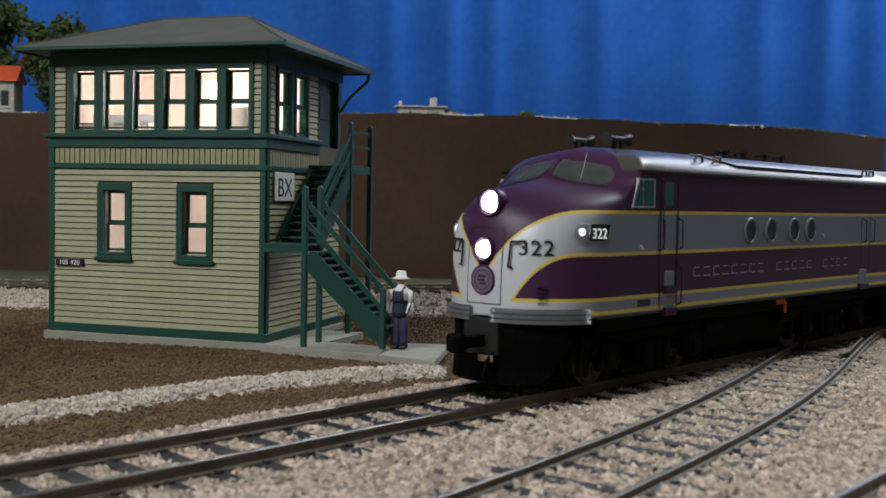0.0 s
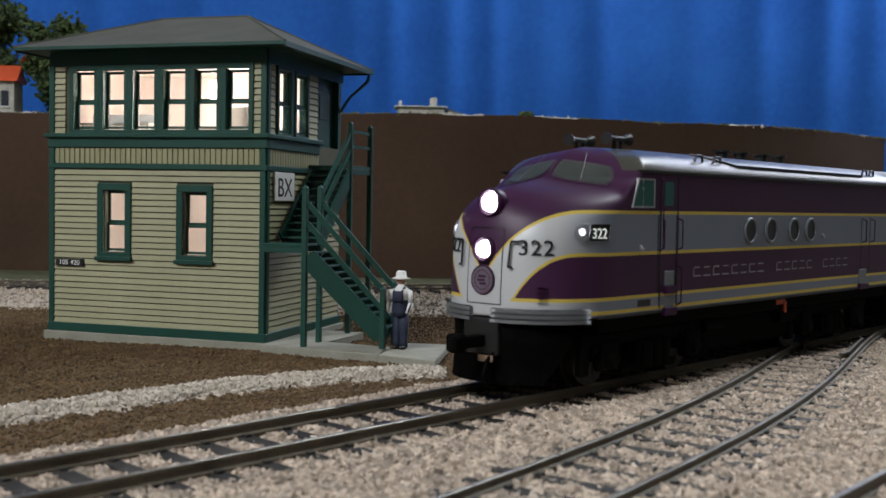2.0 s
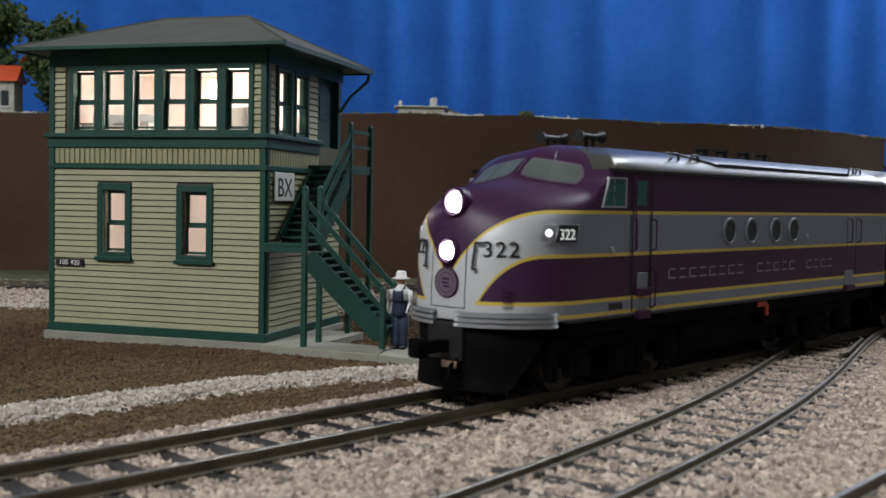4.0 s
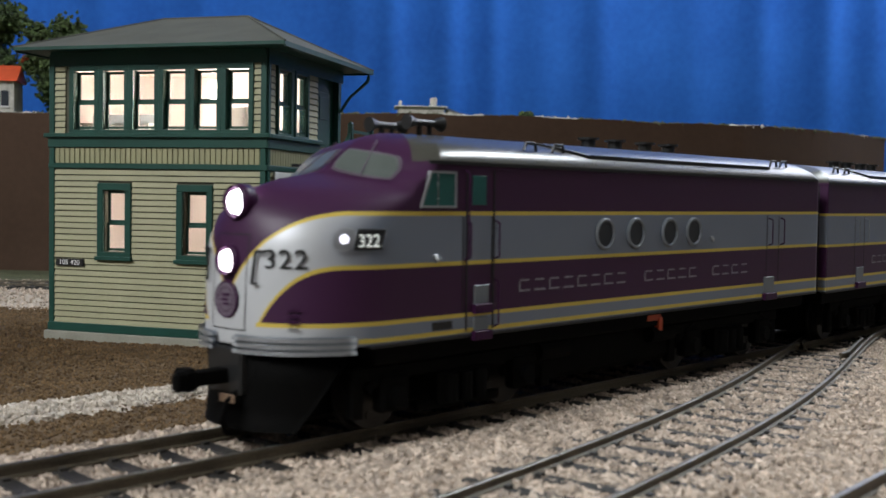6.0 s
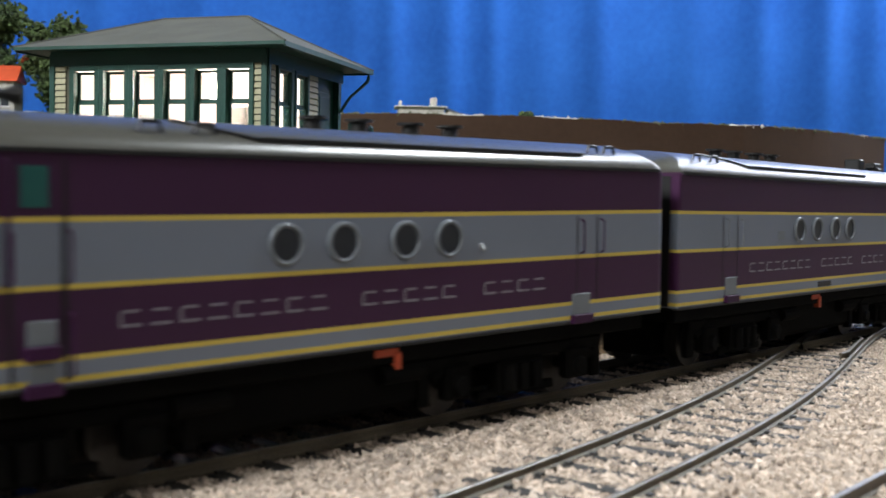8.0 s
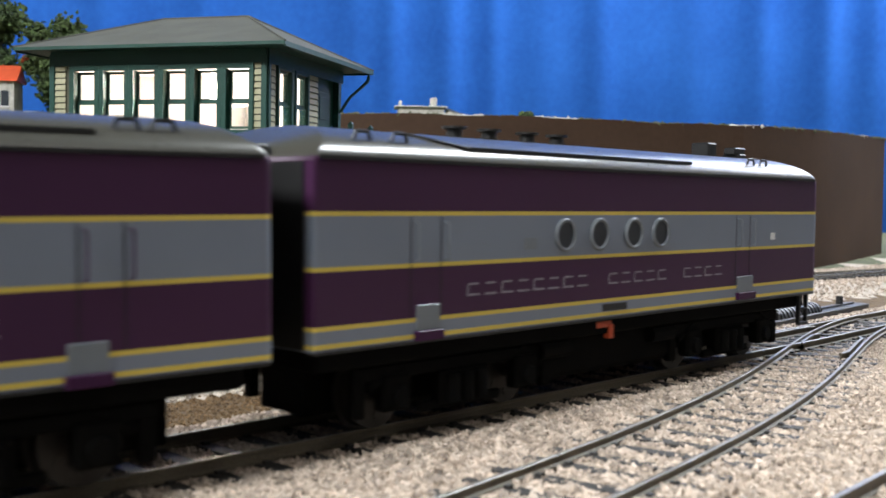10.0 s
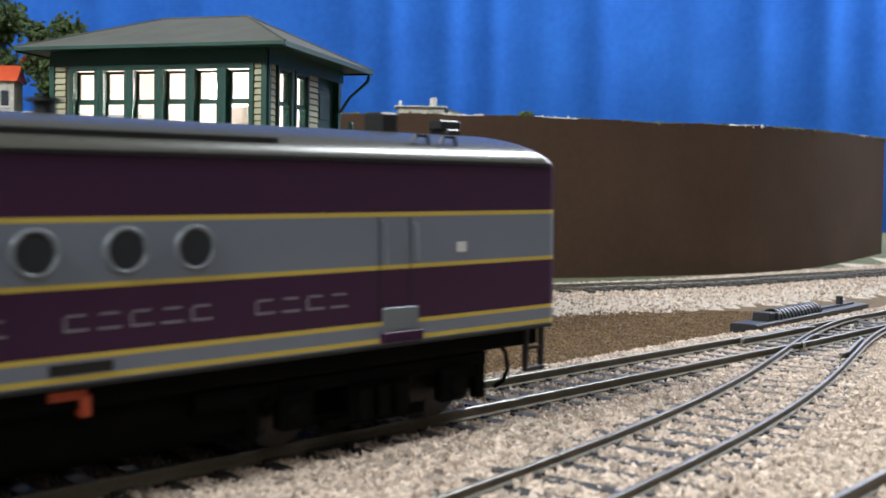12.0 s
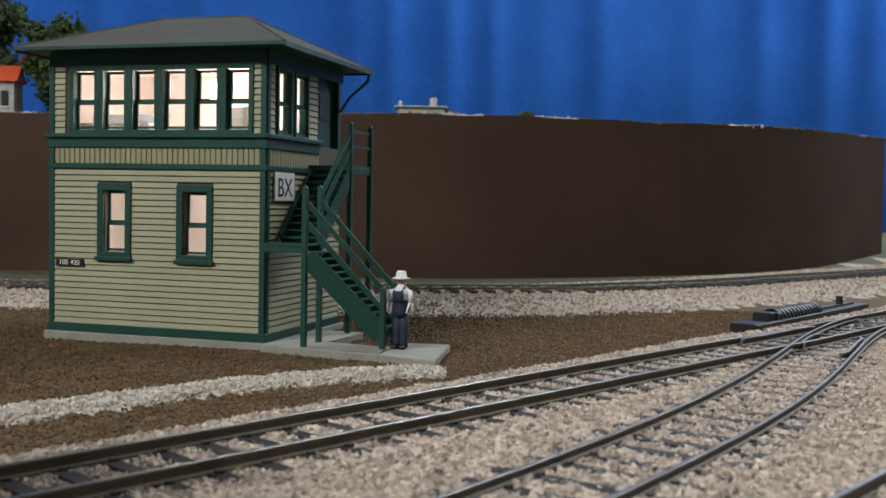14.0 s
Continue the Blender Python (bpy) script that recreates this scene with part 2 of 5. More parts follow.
def pipe(points, r, n=6):
    bm = bmesh.new()
    for a, b in zip(points, points[1:]):
        rod(bm, a, b, r, n=n)
    return bm


def beam(bm, a, b, w, h):
    """A square bar from a to b, w across (level) and h high."""
    a, b = Vector(a), Vector(b)
    d = b - a
    turn = d.to_track_quat("Y", "Z").to_matrix().to_4x4()
    v = bmesh.ops.create_cube(bm, size=1.0)["verts"]
    bmesh.ops.scale(bm, vec=(w, d.length, h), verts=v)
    bmesh.ops.transform(bm, matrix=Matrix.Translation((a + b) / 2) @ turn, verts=v)
    return bm


def lettering(name, text, height, material, parent, m, stretch=1.0, thick=0.04, spacing=1.0, label=""):
    """Text of the given cap height in millimetres, standing in the xy plane of m (metres)."""
    cu = bpy.data.curves.new(name, "FONT")
    cu.body, cu.size, cu.extrude, cu.space_character = text, height * MM * 1.42, thick * MM, spacing
    cu.align_x = "CENTER"
    cu.resolution_u = 3
    tmp = bpy.data.objects.new(name, cu)
    scene.collection.objects.link(tmp)
    dg = bpy.context.evaluated_depsgraph_get()
    dg.update()
    me = bpy.data.meshes.new_from_object(tmp.evaluated_get(dg))
    bpy.data.objects.remove(tmp)
    bpy.data.curves.remove(cu)
    me.transform(Matrix.Diagonal((stretch, 1, 1, 1)))
    me.materials.clear()
    me.materials.append(material)
    ob = new(name, me)
    ob.parent = parent
    ob.matrix_basis = m
    if label:
        ob["label"] = label
    return ob


# ---- the plan of the tracks, in millimetres ----
def main_y(x):
    u = (x - 50) / 100
    return 243.76 + 106.34 * u + 4.232 * u * u - 0.849 * u ** 3


def main_slope(x):
    u = (x - 50) / 100
    return (106.34 + 8.464 * u - 2.547 * u * u) / 100


def main_off(x, y):
    """Distance from the main track's centre line, positive on the far side."""
    return (y - main_y(x)) / np.sqrt(1 + main_slope(x) ** 2)


def polyline(fn, a, b, step):
    n = int(abs(b - a) / step) + 1
    return [Vector((*fn(a + (b - a) * i / n), 0)) for i in range(n + 1)]


def resample(pts, step):
    out, left = [pts[0].copy()], step
    for a, b in zip(pts, pts[1:]):
        d, at = (b - a).length, 0.0
        while at + left <= d:
            at += left
            out.append(a.lerp(b, at / d))
            left = step
        left -= d - at
    return out


MAIN = resample(polyline(lambda x: (x, main_y(x)), -420, 420, 2), 1.0)
MAIN_ZERO = min(range(len(MAIN)), key=lambda i: abs(MAIN[i].x))


def grade(s):
    """Height of the main track at the run s: it dips towards the layout's near end."""
    v = np.clip(np.asarray(s, float) / 100, -1.4, 1.4)
    return 0.0645 + 0.592 * v - 0.566 * v * v


for i, q in enumerate(MAIN):
    q.z = float(grade(i - MAIN_ZERO))

SIDE_K = (3.2316, 4.4854, -9.8843, 56.341, 71.3347)


def side_track_x(y):
    v = (y - 220) / 100
    return SIDE_K[0] * v ** 4 + SIDE_K[1] * v ** 3 + SIDE_K[2] * v ** 2 + SIDE_K[3] * v + SIDE_K[4]


def normals(pts):
    out = []
    for i in range(len(pts)):
        d = (pts[min(i + 1, len(pts) - 1)] - pts[max(i - 1, 0)]).normalized()
        out.append(Vector((-d.y, d.x, 0)).normalized())
    return out


def rail(name, pts, offset, parent, label="", tall=2.1):
    """A flat-bottomed rail, 2.1 high, swept along the centre line at an offset; its head is bright, its web dark."""
    prof = [(-0.75, -2.1), (-0.75, -1.85), (-0.2, -1.6), (-0.2, -0.75), (-0.42, -0.6), (-0.42, -0.08), (-0.32, 0.0),
            (0.32, 0.0), (0.42, -0.08), (0.42, -0.6), (0.2, -0.75), (0.2, -1.6), (0.75, -1.85), (0.75, -2.1)]
    prof = [(o * min(1.0, tall / 1.9), z * tall / 2.1) for o, z in prof]
    verts, faces, top = [], [], []
    ns, k = normals(pts), len(prof)
    for p, n in zip(pts, ns):
        for o, z in prof:
            q = p + n * (offset + o)
            verts.append((q.x, q.y, q.z + z))
    for i in range(len(pts) - 1):
        for j in range(k):
            faces.append((i * k + j, i * k + (j + 1) % k, (i + 1) * k + (j + 1) % k, (i + 1) * k + j))
            top.append(5 <= j <= 7)
    faces += [tuple(range(k)), tuple(range((len(pts) - 1) * k, len(pts) * k))]
    ob = mesh_part(name, verts, faces, [M_RAIL_SIDE, M_RAIL], parent, label)
    for f, t in zip(ob.data.polygons, top):
        f.material_index = int(t)
    return ob


# ---- ground ----
def ramp(x, a, b):
    k = np.clip((x - a) / (b - a), 0, 1)
    return k * k * (3 - 2 * k)


def back_edge(x):
    """Foot of the far ballast shoulder."""
    return np.interp(x, (-400, -163, -8, 45, 104, 209, 330), (430, 405, 393, 400, 431, 510, 610))


PATH_X, PATH_Y = (-260, -86, -69, -49, -25, -6), (48, 204.7, 220, 238.5, 255.5, 264)


def path_off(x, y):
    slope = np.interp(x, (-260, -60, -4), (0.887, 0.9, 0.5))
    return (y - np.interp(x, PATH_X, PATH_Y)) / np.sqrt(1 + slope * slope)


def wobble(x, y, size, seed=0.0):
    return (np.sin(x / size + seed) * np.cos(y / size * 1.3 + 2 * seed) + 0.6 * np.sin((x + 1.7 * y) / size * 2.3 + seed)
            + 0.4 * np.cos((2.1 * x - y) / size * 3.1 + 3 * seed))


MAIN_X = np.array([q.x for q in MAIN])
TIE_STEP, TIE_PHASE = 7.8, 1.0
SIDE_Y = np.linspace(40, 360, 641)
SIDE_X = side_track_x(SIDE_Y)
SIDE_S = np.concatenate([[0], np.cumsum(np.hypot(np.diff(SIDE_X), np.diff(SIDE_Y)))])


def side_off(x, y):
    """Distance from the siding's centre line, positive towards the camera's right, and the run along it."""
    k = np.interp(y, SIDE_Y, np.gradient(SIDE_X, SIDE_Y))
    o = (x - np.interp(y, SIDE_Y, SIDE_X)) / np.sqrt(1 + k * k)
    return o, np.interp(y + o * k / np.sqrt(1 + k * k), SIDE_Y, SIDE_S)


def over_tie(x, y):
    """Where a tie of either track lies under the point."""
    o, k = main_off(x, y), main_slope(x)
    s = np.interp(x + o * k / np.sqrt(1 + k * k), MAIN_X, np.arange(len(MAIN)) * 1.0)
    a = (np.abs((s - TIE_PHASE + TIE_STEP / 2) % TIE_STEP - TIE_STEP / 2) < 1.5) & (np.abs(o) < 14.4)
    o2, s2 = side_off(x, y)
    b = (np.abs((s2 + TIE_STEP / 2) % TIE_STEP - TIE_STEP / 2) < 1.4) & (np.abs(o2) < 14.4) & (y < 272)
    return a, b


def ground_z(x, y):
    d = main_off(x, y) + wobble(x, y, 5.0) * 0.8
    z = -2.55 - 4.45 * ramp(d, 20, 31) - 0.35 * (1 - ramp(np.abs(main_off(x, y)), 14, 17)) + 0.38 * (1 - ramp(np.abs(side_off(x, y)[0]), 15, 19)) * (1 - ramp(y, 255, 285)) + wobble(x, y, 9.0, 1.0) * 0.1
    z = z + grade(np.interp(x, MAIN_X, np.arange(len(MAIN)) - MAIN_ZERO)) * (1 - ramp(np.abs(main_off(x, y)), 16, 34))
    p = np.abs(path_off(x, y) + wobble(x, y, 4, 2) * 0.8)
    z += np.where(x < 0, 1.0, 0.0) * (1 - ramp(p, 4.5, 8.5)) * ramp(d, 30, 40)
    b = y - back_edge(x) + wobble(x, y, 8.0, 3.0) * 1.5
    z += 4.6 * ramp(b, -2, 24)
    z += 6.0 * ramp(x, 190, 330) * ramp(y - back_edge(x), 110, 180)
    return z


def zone(x, y):
    """0 ballast, 1 pale gravel, 2 brown earth, 3 green turf."""
    d = main_off(x, y) + wobble(x, y, 3.0, 4.0) * 0.9
    if d < 24.5:
        return 0
    if x < 0.5 and abs(path_off(x, y) + wobble(x, y, 4.0, 2.0)) < 7.6:
        return 1
    b = y - back_edge(x) + wobble(x, y, 6.0, 3.0) * 2
    if b > 92 + 0.1 * x:
        return 3
    return 1 if b > 0 else 2


def build_ground():
    xs = np.concatenate([np.arange(-900, -180, 40), np.arange(-180, 220, 3.0), np.arange(220, 1300, 40)])
    ys = np.concatenate([np.arange(-120, 100, 20), np.arange(100, 420, 3.0), np.arange(420, 660, 8), np.arange(660, 1500, 40)])
    X, Y = np.meshgrid(xs, ys)
    Z = ground_z(X, Y)
    n, k = len(xs), len(ys)
    verts = np.stack([X.ravel(), Y.ravel(), Z.ravel()], 1)
    faces, kinds = [], []
    for j in range(k - 1):
        for i in range(n - 1):
            faces.append((j * n + i, j * n + i + 1, (j + 1) * n + i + 1, (j + 1) * n + i))
            kinds.append(zone((xs[i] + xs[i + 1]) / 2, (ys[j] + ys[j + 1]) / 2))
    ob = mesh_part("ground", verts.tolist(), faces, [M_SHADED_BED, M_PATH_BED, M_DIRT_BED, M_GRASS], smooth=True)
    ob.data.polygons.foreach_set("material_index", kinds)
    tagged(ob, "layout ground of ballast, brown turf and pale gravel", "ground", kind="structure")


OCTA_V = np.array([(1, 0, 0), (-1, 0, 0), (0, 1, 0), (0, -1, 0), (0, 0, 1), (0, 0, -1)], float)
OCTA_F = np.array([(0, 2, 4), (2, 1, 4), (1, 3, 4), (3, 0, 4), (2, 0, 5), (1, 2, 5), (3, 1, 5), (0, 3, 5)])


def stones(name, pts, size, material, label, seed, sink=0.25):
    """Many small broken stones as one mesh."""
    rng = np.random.default_rng(seed)
    n = len(pts)
    r = size * rng.uniform(0.55, 1.25, (n, 1, 1)) * rng.uniform(0.7, 1.2, (n, 1, 3))
    v = OCTA_V[None] * r + rng.normal(0, 0.22 * size, (n, 6, 3))
    q = rng.normal(size=(n, 4))
    q /= np.linalg.norm(q, axis=1)[:, None]
    w, x, y, z = q.T
    R = np.stack([1 - 2 * (y * y + z * z), 2 * (x * y - z * w), 2 * (x * z + y * w), 2 * (x * y + z * w), 1 - 2 * (x * x + z * z),
                  2 * (y * z - x * w), 2 * (x * z - y * w), 2 * (y * z + x * w), 1 - 2 * (x * x + y * y)], 1).reshape(n, 3, 3)
    v = np.einsum("nij,nkj->nki", R, v)
    v += pts[:, None, :]
    v[:, :, 2] += size * (0.5 - sink)
    f = (OCTA_F[None] + 6 * np.arange(n)[:, None, None]).reshape(-1, 3)
    ob = mesh_part(name, v.reshape(-1, 3).tolist(), f.tolist(), material)
    return tagged(ob, label, "gravel", kind="stuff")


def scatter(x0, x1, y0, y1, count, keep, seed):
    rng = np.random.default_rng(seed)
    x, y = rng.uniform(x0, x1, count), rng.uniform(y0, y1, count)
    ok = keep(x, y)
    x, y = x[ok], y[ok]
    return np.stack([x, y, ground_z(x, y)], 1)


def in_view(x, y, margin=10):
    return np.abs(x - 0.0) < 0.425 * y + margin


def build_stones():
    pick = np.random.default_rng(77)

    def on_ballast(x, y):
        a, b = over_tie(x, y)
        r = pick.uniform(0, 1, len(x))
        return ~(a & (r < 0.9)) & ~(b & (r < 0.6)) & (main_off(x, y) + wobble(x, y, 3.0, 4.0) * 1.3 < 25) & in_view(x, y)

    near = scatter(-80, 150, 112, 310, 95000, on_ballast, 1)
    stones("ballast", near, 0.78, M_BALLAST, "pinkish grey crushed stone ballast round the tracks", 2)
    far = scatter(60, 230, 230, 430, 26000, lambda x, y: on_ballast(x, y) & (main_off(x, y) > -45), 3)
    stones("ballast", far, 0.75, M_BALLAST, "pinkish grey crushed stone ballast round the tracks", 4)

    def on_path(x, y):
        return (np.abs(path_off(x, y) + wobble(x, y, 4.0, 2.0)) < 7.6) & (x < 1) & (main_off(x, y) > 28) & in_view(x, y)

    stones("gravel_path", scatter(-110, 2, 150, 270, 16000, on_path, 5), 0.75, M_PATH, "whitish gravel strip on brown earth", 6)

    def on_earth(x, y):
        return ((main_off(x, y) + wobble(x, y, 3.0, 4.0) * 0.9 > 24) & (y < back_edge(x) + 4) & in_view(x, y)
                & ~((np.abs(path_off(x, y) + wobble(x, y, 4.0, 2.0)) < 7.0) & (x < 1)))

    stones("earth_crumbs", scatter(-200, 200, 160, 430, 120000, on_earth, 7), 0.45, M_DIRT, "dark brown ground turf crumbs", 8)

    def on_back(x, y):
        return (y > back_edge(x) + 1) & (y < back_edge(x) + 96 + 0.1 * x) & in_view(x, y)

    stones("back_gravel", scatter(-240, 330, 360, 720, 75000, on_back, 9), 0.6, M_BALLAST, "pale gravel shoulder before the brown wall", 10, 0.0)


# ---- tracks ----
def tie_mesh(length, width):
    bm = bmesh.new()
    box(bm, -width / 2, width / 2, -length / 2, length / 2, -3.7, -2.1, bevel=0.12)
    for s in (-1, 1):
        for o in (-1.35, 1.35):
            box(bm, -0.55, 0.55, s * 8.25 + o - 0.45, s * 8.25 + o + 0.45, -2.1, -1.65)
    return bm


def build_track(name, pts, label, tie_step=7.8, first=0.0, last=1e9, rails=(-8.25, 8.25), phase=0.0, tall=2.1):
    tr = thing(name, label, "railway track", kind="structure")
    for o in rails:
        rail("rail", pts, o, tr, tall=tall)
    ns = normals(pts)
    tie = None
    rng = random.Random(5)
    for p in resample(resample(pts, phase)[1:] if phase else pts, tie_step)[1:-1]:
        if not first <= p.y <= last:
            continue
        i = min(range(len(pts)), key=lambda k: (pts[k] - p).length_squared)
        turn = math.degrees(math.atan2(ns[i].y, ns[i].x)) - 90 + rng.uniform(-1.5, 1.5)
        m = mm(p.x, p.y, p.z + 2.1 - tall + rng.uniform(-0.05, 0.05), 0, 0, turn)
        if tie is None:
            tie = part("tie", tie_mesh(29.0, 2.9), M_TIE, tr)
            tie.matrix_basis = m
        else:
            again(tie, tr, m)
    return tr


def build_tracks():
    build_track("main_track", MAIN, "model railway track with bright rails on black ties", first=60, last=560, phase=1.0)
    side = resample(polyline(lambda y: (side_track_x(y), y), 40, 352, 2), 1.0)
    build_track("siding_track", side, "curved siding track joining the main line at a turnout", first=60, last=268, tall=1.55)
    # the rail of a third track at the layout's edge
    edge = [Vector((20 + i * 2, 97 + i * 2.27, 0)) for i in range(60)]
    t = thing("edge_track", "bright rail along the layout edge", "railway track", kind="structure")
    rail("rail", edge, 0.0, t)
    # the far track along the wall
    back = resample([Vector((*q, 0)) for q in ((-420, 450), (-200, 452), (-100, 450), (-10, 456), (54, 466), (127, 508), (185, 558), (256, 614), (420, 740))], 4.0)
    build_track("far_track", back, "track along the foot of the brown wall", tie_step=8.0, tall=1.0)


def build_turnout():
    """Guard rails, wing rails and the switch machine of the turnout."""
    side = resample(polyline(lambda y: (side_track_x(y), y), 50, 352, 2), 1.5)

    def short_rail(pts, k0, k1, off, flare=1.2):
        run = [p for p in pts if k0 <= p.y <= k1]
        ns = normals(run)
        out = []
        for i, (p, n) in enumerate(zip(run, ns)):
            e = min(i, len(run) - 1 - i)
            out.append(p + n * (off + (flare * (1 - e / 3) if e < 3 else 0) * (-1 if off > 0 else 1)))
        return out

    to = thing("turnout", "turnout frog with guard rails and black switch machine", "turnout", kind="structure")
    rail("guard_rail", short_rail(side, 262, 300, -6.6), 0.0, to)
    rail("guard_rail", short_rail(MAIN, 282, 318, 6.6), 0.0, to)
    rail("wing_rail", short_rail(side, 275, 300, 6.6), 0.0, to)
    bm = bmesh.new()
    for i, y in enumerate(range(272, 356, 7)):
        x = (side_track_x(y) + (y - 244.3) / 1.1 + 50) / 2
        box(bm, -1.45, 1.45, -19, 19, -3.6, -2.1, bevel=0.1, m=Matrix.Translation((x, y, 0)) @ Matrix.Rotation(radians(49 - 90 + 90), 4, "Z"))
    part("long_ties", bm, M_TIE, to)
    # the machine lies on a tie extension beyond the far rail
    sw = thing("switch_machine", "black switch machine with ribbed cover on a plank beside the track", "switch machine", at=mm(94, 328.2, -4.2, 0, 0, 50))
    part("base", boxes((0, 104, -4.5, 4.5, -1.2, 3.6), bevel=0.3), M_BLACK, sw)
    part("coil_cover", rod(bmesh.new(), (21, 0, 3.2), (58, 0, 3.2), 3.5, n=20), M_FRAME_BLACK, sw)
    for k in range(12):
        part("cover_rib", rod(bmesh.new(), (22 + k * 3, 0, 3.2), (23.6 + k * 3, 0, 3.2), 3.75, n=20), M_BLACK, sw)
    part("terminal_block", boxes((13.5, 18, -3.0, 3.0, 3.4, 6.2), bevel=0.3), M_BLACK, sw)
    part("end_block", boxes((18.4, 20.8, -3.6, 3.6, 3.4, 6.0), bevel=0.3), M_BLACK, sw)
    part("throw_bar", boxes((58.2, 98, -0.9, 0.9, 3.5, 4.3), bevel=0.1), M_BLACK, sw)
    part("switch_lever", boxes((83, 84.2, -0.9, 0.9, 4.2, 7.4), (84.8, 85.8, -0.9, 0.9, 4.2, 7.2), bevel=0.2), M_BLACK, sw)


# ---- wall, curtain, room ----
WALL = ((-520, 640), (-380, 585), (-228, 556), (-110, 537), (-1, 532), (63, 546), (168, 598), (238, 667), (320, 772))


def build_wall():
    pts = resample([Vector((*q, 0)) for q in WALL], 8.0) + [Vector((320, 772, 0))]
    for _ in range(14):
        pts = [pts[0]] + [(a + 2 * b + c) / 4 for a, b, c in zip(pts, pts[1:], pts[2:])] + [pts[-1]]
    ns = normals(pts)
    pts = [p - n * (1.1 if p.x > 168 else 0) for p, n in zip(pts, ns)]
    verts, faces = [], []
    for i, (p, n) in enumerate(zip(pts, ns)):
        top = 80.5 + 6.0 * max(0, (p.x - 120) / 200) + 0.4 * math.sin(i * 0.9)
        for q, z in ((p, -8), (p, top), (p + n * 5, top), (p + n * 5, -8)):
            verts.append((q.x, q.y, z))
    k = len(pts)
    for i in range(k - 1):
        for j in range(4):
            faces.append((i * 4 + j, i * 4 + (j + 1) % 4, i * 4 + 4 + (j + 1) % 4, i * 4 + 4 + j))
    faces += [(0, 1, 2, 3), tuple(range(4 * k - 4, 4 * k))]
    wall = mesh_part("wall_fascia", verts, faces, M_WALL)
    tagged(wall, "plain dark brown curved retaining wall board", "wall", kind="structure")
    # the upper deck behind it with rough turf along the edge
    deck_v, deck_f = [], []
    rows = 8
    for i, (p, n) in enumerate(zip(pts, ns)):
        for j in range(rows):
            q = p + n * (5 + j * 35)
            z = 78 + 6.0 * max(0, (p.x - 120) / 200) + (0 if j == 0 else 1.2) * math.sin(i * 0.7 + j)
            deck_v.append((q.x, q.y, z))
    for i in range(k - 1):
        for j in range(rows - 1):
            a = i * rows + j
            deck_f.append((a, a + 1, a + rows + 1, a + rows))
    deck = mesh_part("upper_ground", deck_v, deck_f, M_GRASS, smooth=True)
    tagged(deck, "turf covered upper level behind the wall", "ground", kind="structure")
    rng = np.random.default_rng(21)
    P = []
    for _ in range(7000):
        i = int(rng.integers(0, k))
        q = pts[i] + ns[i] * float(rng.uniform(1.2, 12)) + Vector((float(rng.uniform(-3, 3)), float(rng.uniform(-0.5, 3)), 0))
        P.append((q.x, q.y, 79.8 + 6.0 * max(0, (q.x - 120) / 200)))
    P = np.array(P)
    pale = (np.sin(P[:, 0] / 23.0) + np.sin(P[:, 0] / 9.0 + 1)) > 0.75
    stones("turf_edge", P[~pale], 1.3, M_GRASS, "olive turf tufts on the wall's top edge", 22)
    stones("plaster_edge", P[pale], 1.3, M_PLASTER, "pale plaster crumbs on the wall's top edge", 23)


def build_curtain():
    verts, faces = [], []
    rng = random.Random(8)
    xs = np.linspace(-1250, 1250, 700)
    ph = [rng.uniform(0, 6.28) for _ in range(7)]
    for x in xs:
        y = 1420 - 0.00012 * x * x
        y += 1.9 * math.sin(x / 36 + ph[0] + 1.7 * math.sin(x / 143)) * (0.5 + 0.5 * math.sin(x / 211 + ph[4])) + 1.0 * math.sin(x / 21 + ph[1] + 2 * math.sin(x / 90)) * (0.5 + 0.5 * math.sin(x / 133 + ph[5]))  + 9 * math.sin(x / 140 + ph[3])
        y -= sum(0.85 * h * math.exp(-((x - c) / (1.7 * s)) ** 2) for c, h, s in ((-118, 8, 14), (-71, 14, 11), (5, 16, 12), (62, 9, 9), (130, 6, 16), (205, 9, 12), (330, 7, 18), (415, 12, 13), (498, 18, 12), (560, 9, 10), (-320, 10, 14), (-450, 12, 16)))
        verts += [(x, y, -300), (x, y + 4 * math.sin(x / 40), 250), (x + 3 * math.sin(x / 55), y, 900)]
    for i in range(len(xs) - 1):
        for j in range(2):
            faces.append((i * 3 + j, i * 3 + j + 1, i * 3 + j + 4, i * 3 + j + 3))
    ob = mesh_part("backdrop_curtain", verts, faces, M_CURTAIN, smooth=True)
    ob.modifiers.new("thick", "SOLIDIFY").thickness = 0.001
    tagged(ob, "blue cloth backdrop with soft vertical folds", "curtain", kind="structure")


def build_room():
    for name, b in (("room_floor", (-1700, 1900, -1300, 1900, -820, -800)), ("wall_north", (-1700, 1900, 1900, 1920, -800, 1400)),
                    ("wall_south", (-1700, 1900, -1320, -1300, -800, 1400)), ("wall_west", (-1720, -1700, -1300, 1900, -800, 1400)),
                    ("wall_east", (1900, 1920, -1300, 1900, -800, 1400)), ("ceiling", (-1700, 1900, -1300, 1900, 1400, 1420))):
        kind = name.split("_")[0] if name != "room_floor" else "floor"
        tagged(part(name, boxes(b), M_ROOM), "plain pale painted " + kind + " of the hobby room", kind, kind="structure")
    table = thing("layout_table", "wooden table that carries the model railway scenery", "table", kind="structure")
    part("table_top", boxes((-905, 1305, -125, 1485, -42, -12)), M_BARK, table)
    for x in (-880, 1220):
        for y in (-100, 1400):
            part("table_leg", boxes((x, x + 60, y, y + 60, -800, -42), bevel=2), M_BARK, table)


build_ground()
build_tracks()
build_turnout()
build_wall()
build_curtain()
build_room()
build_stones()


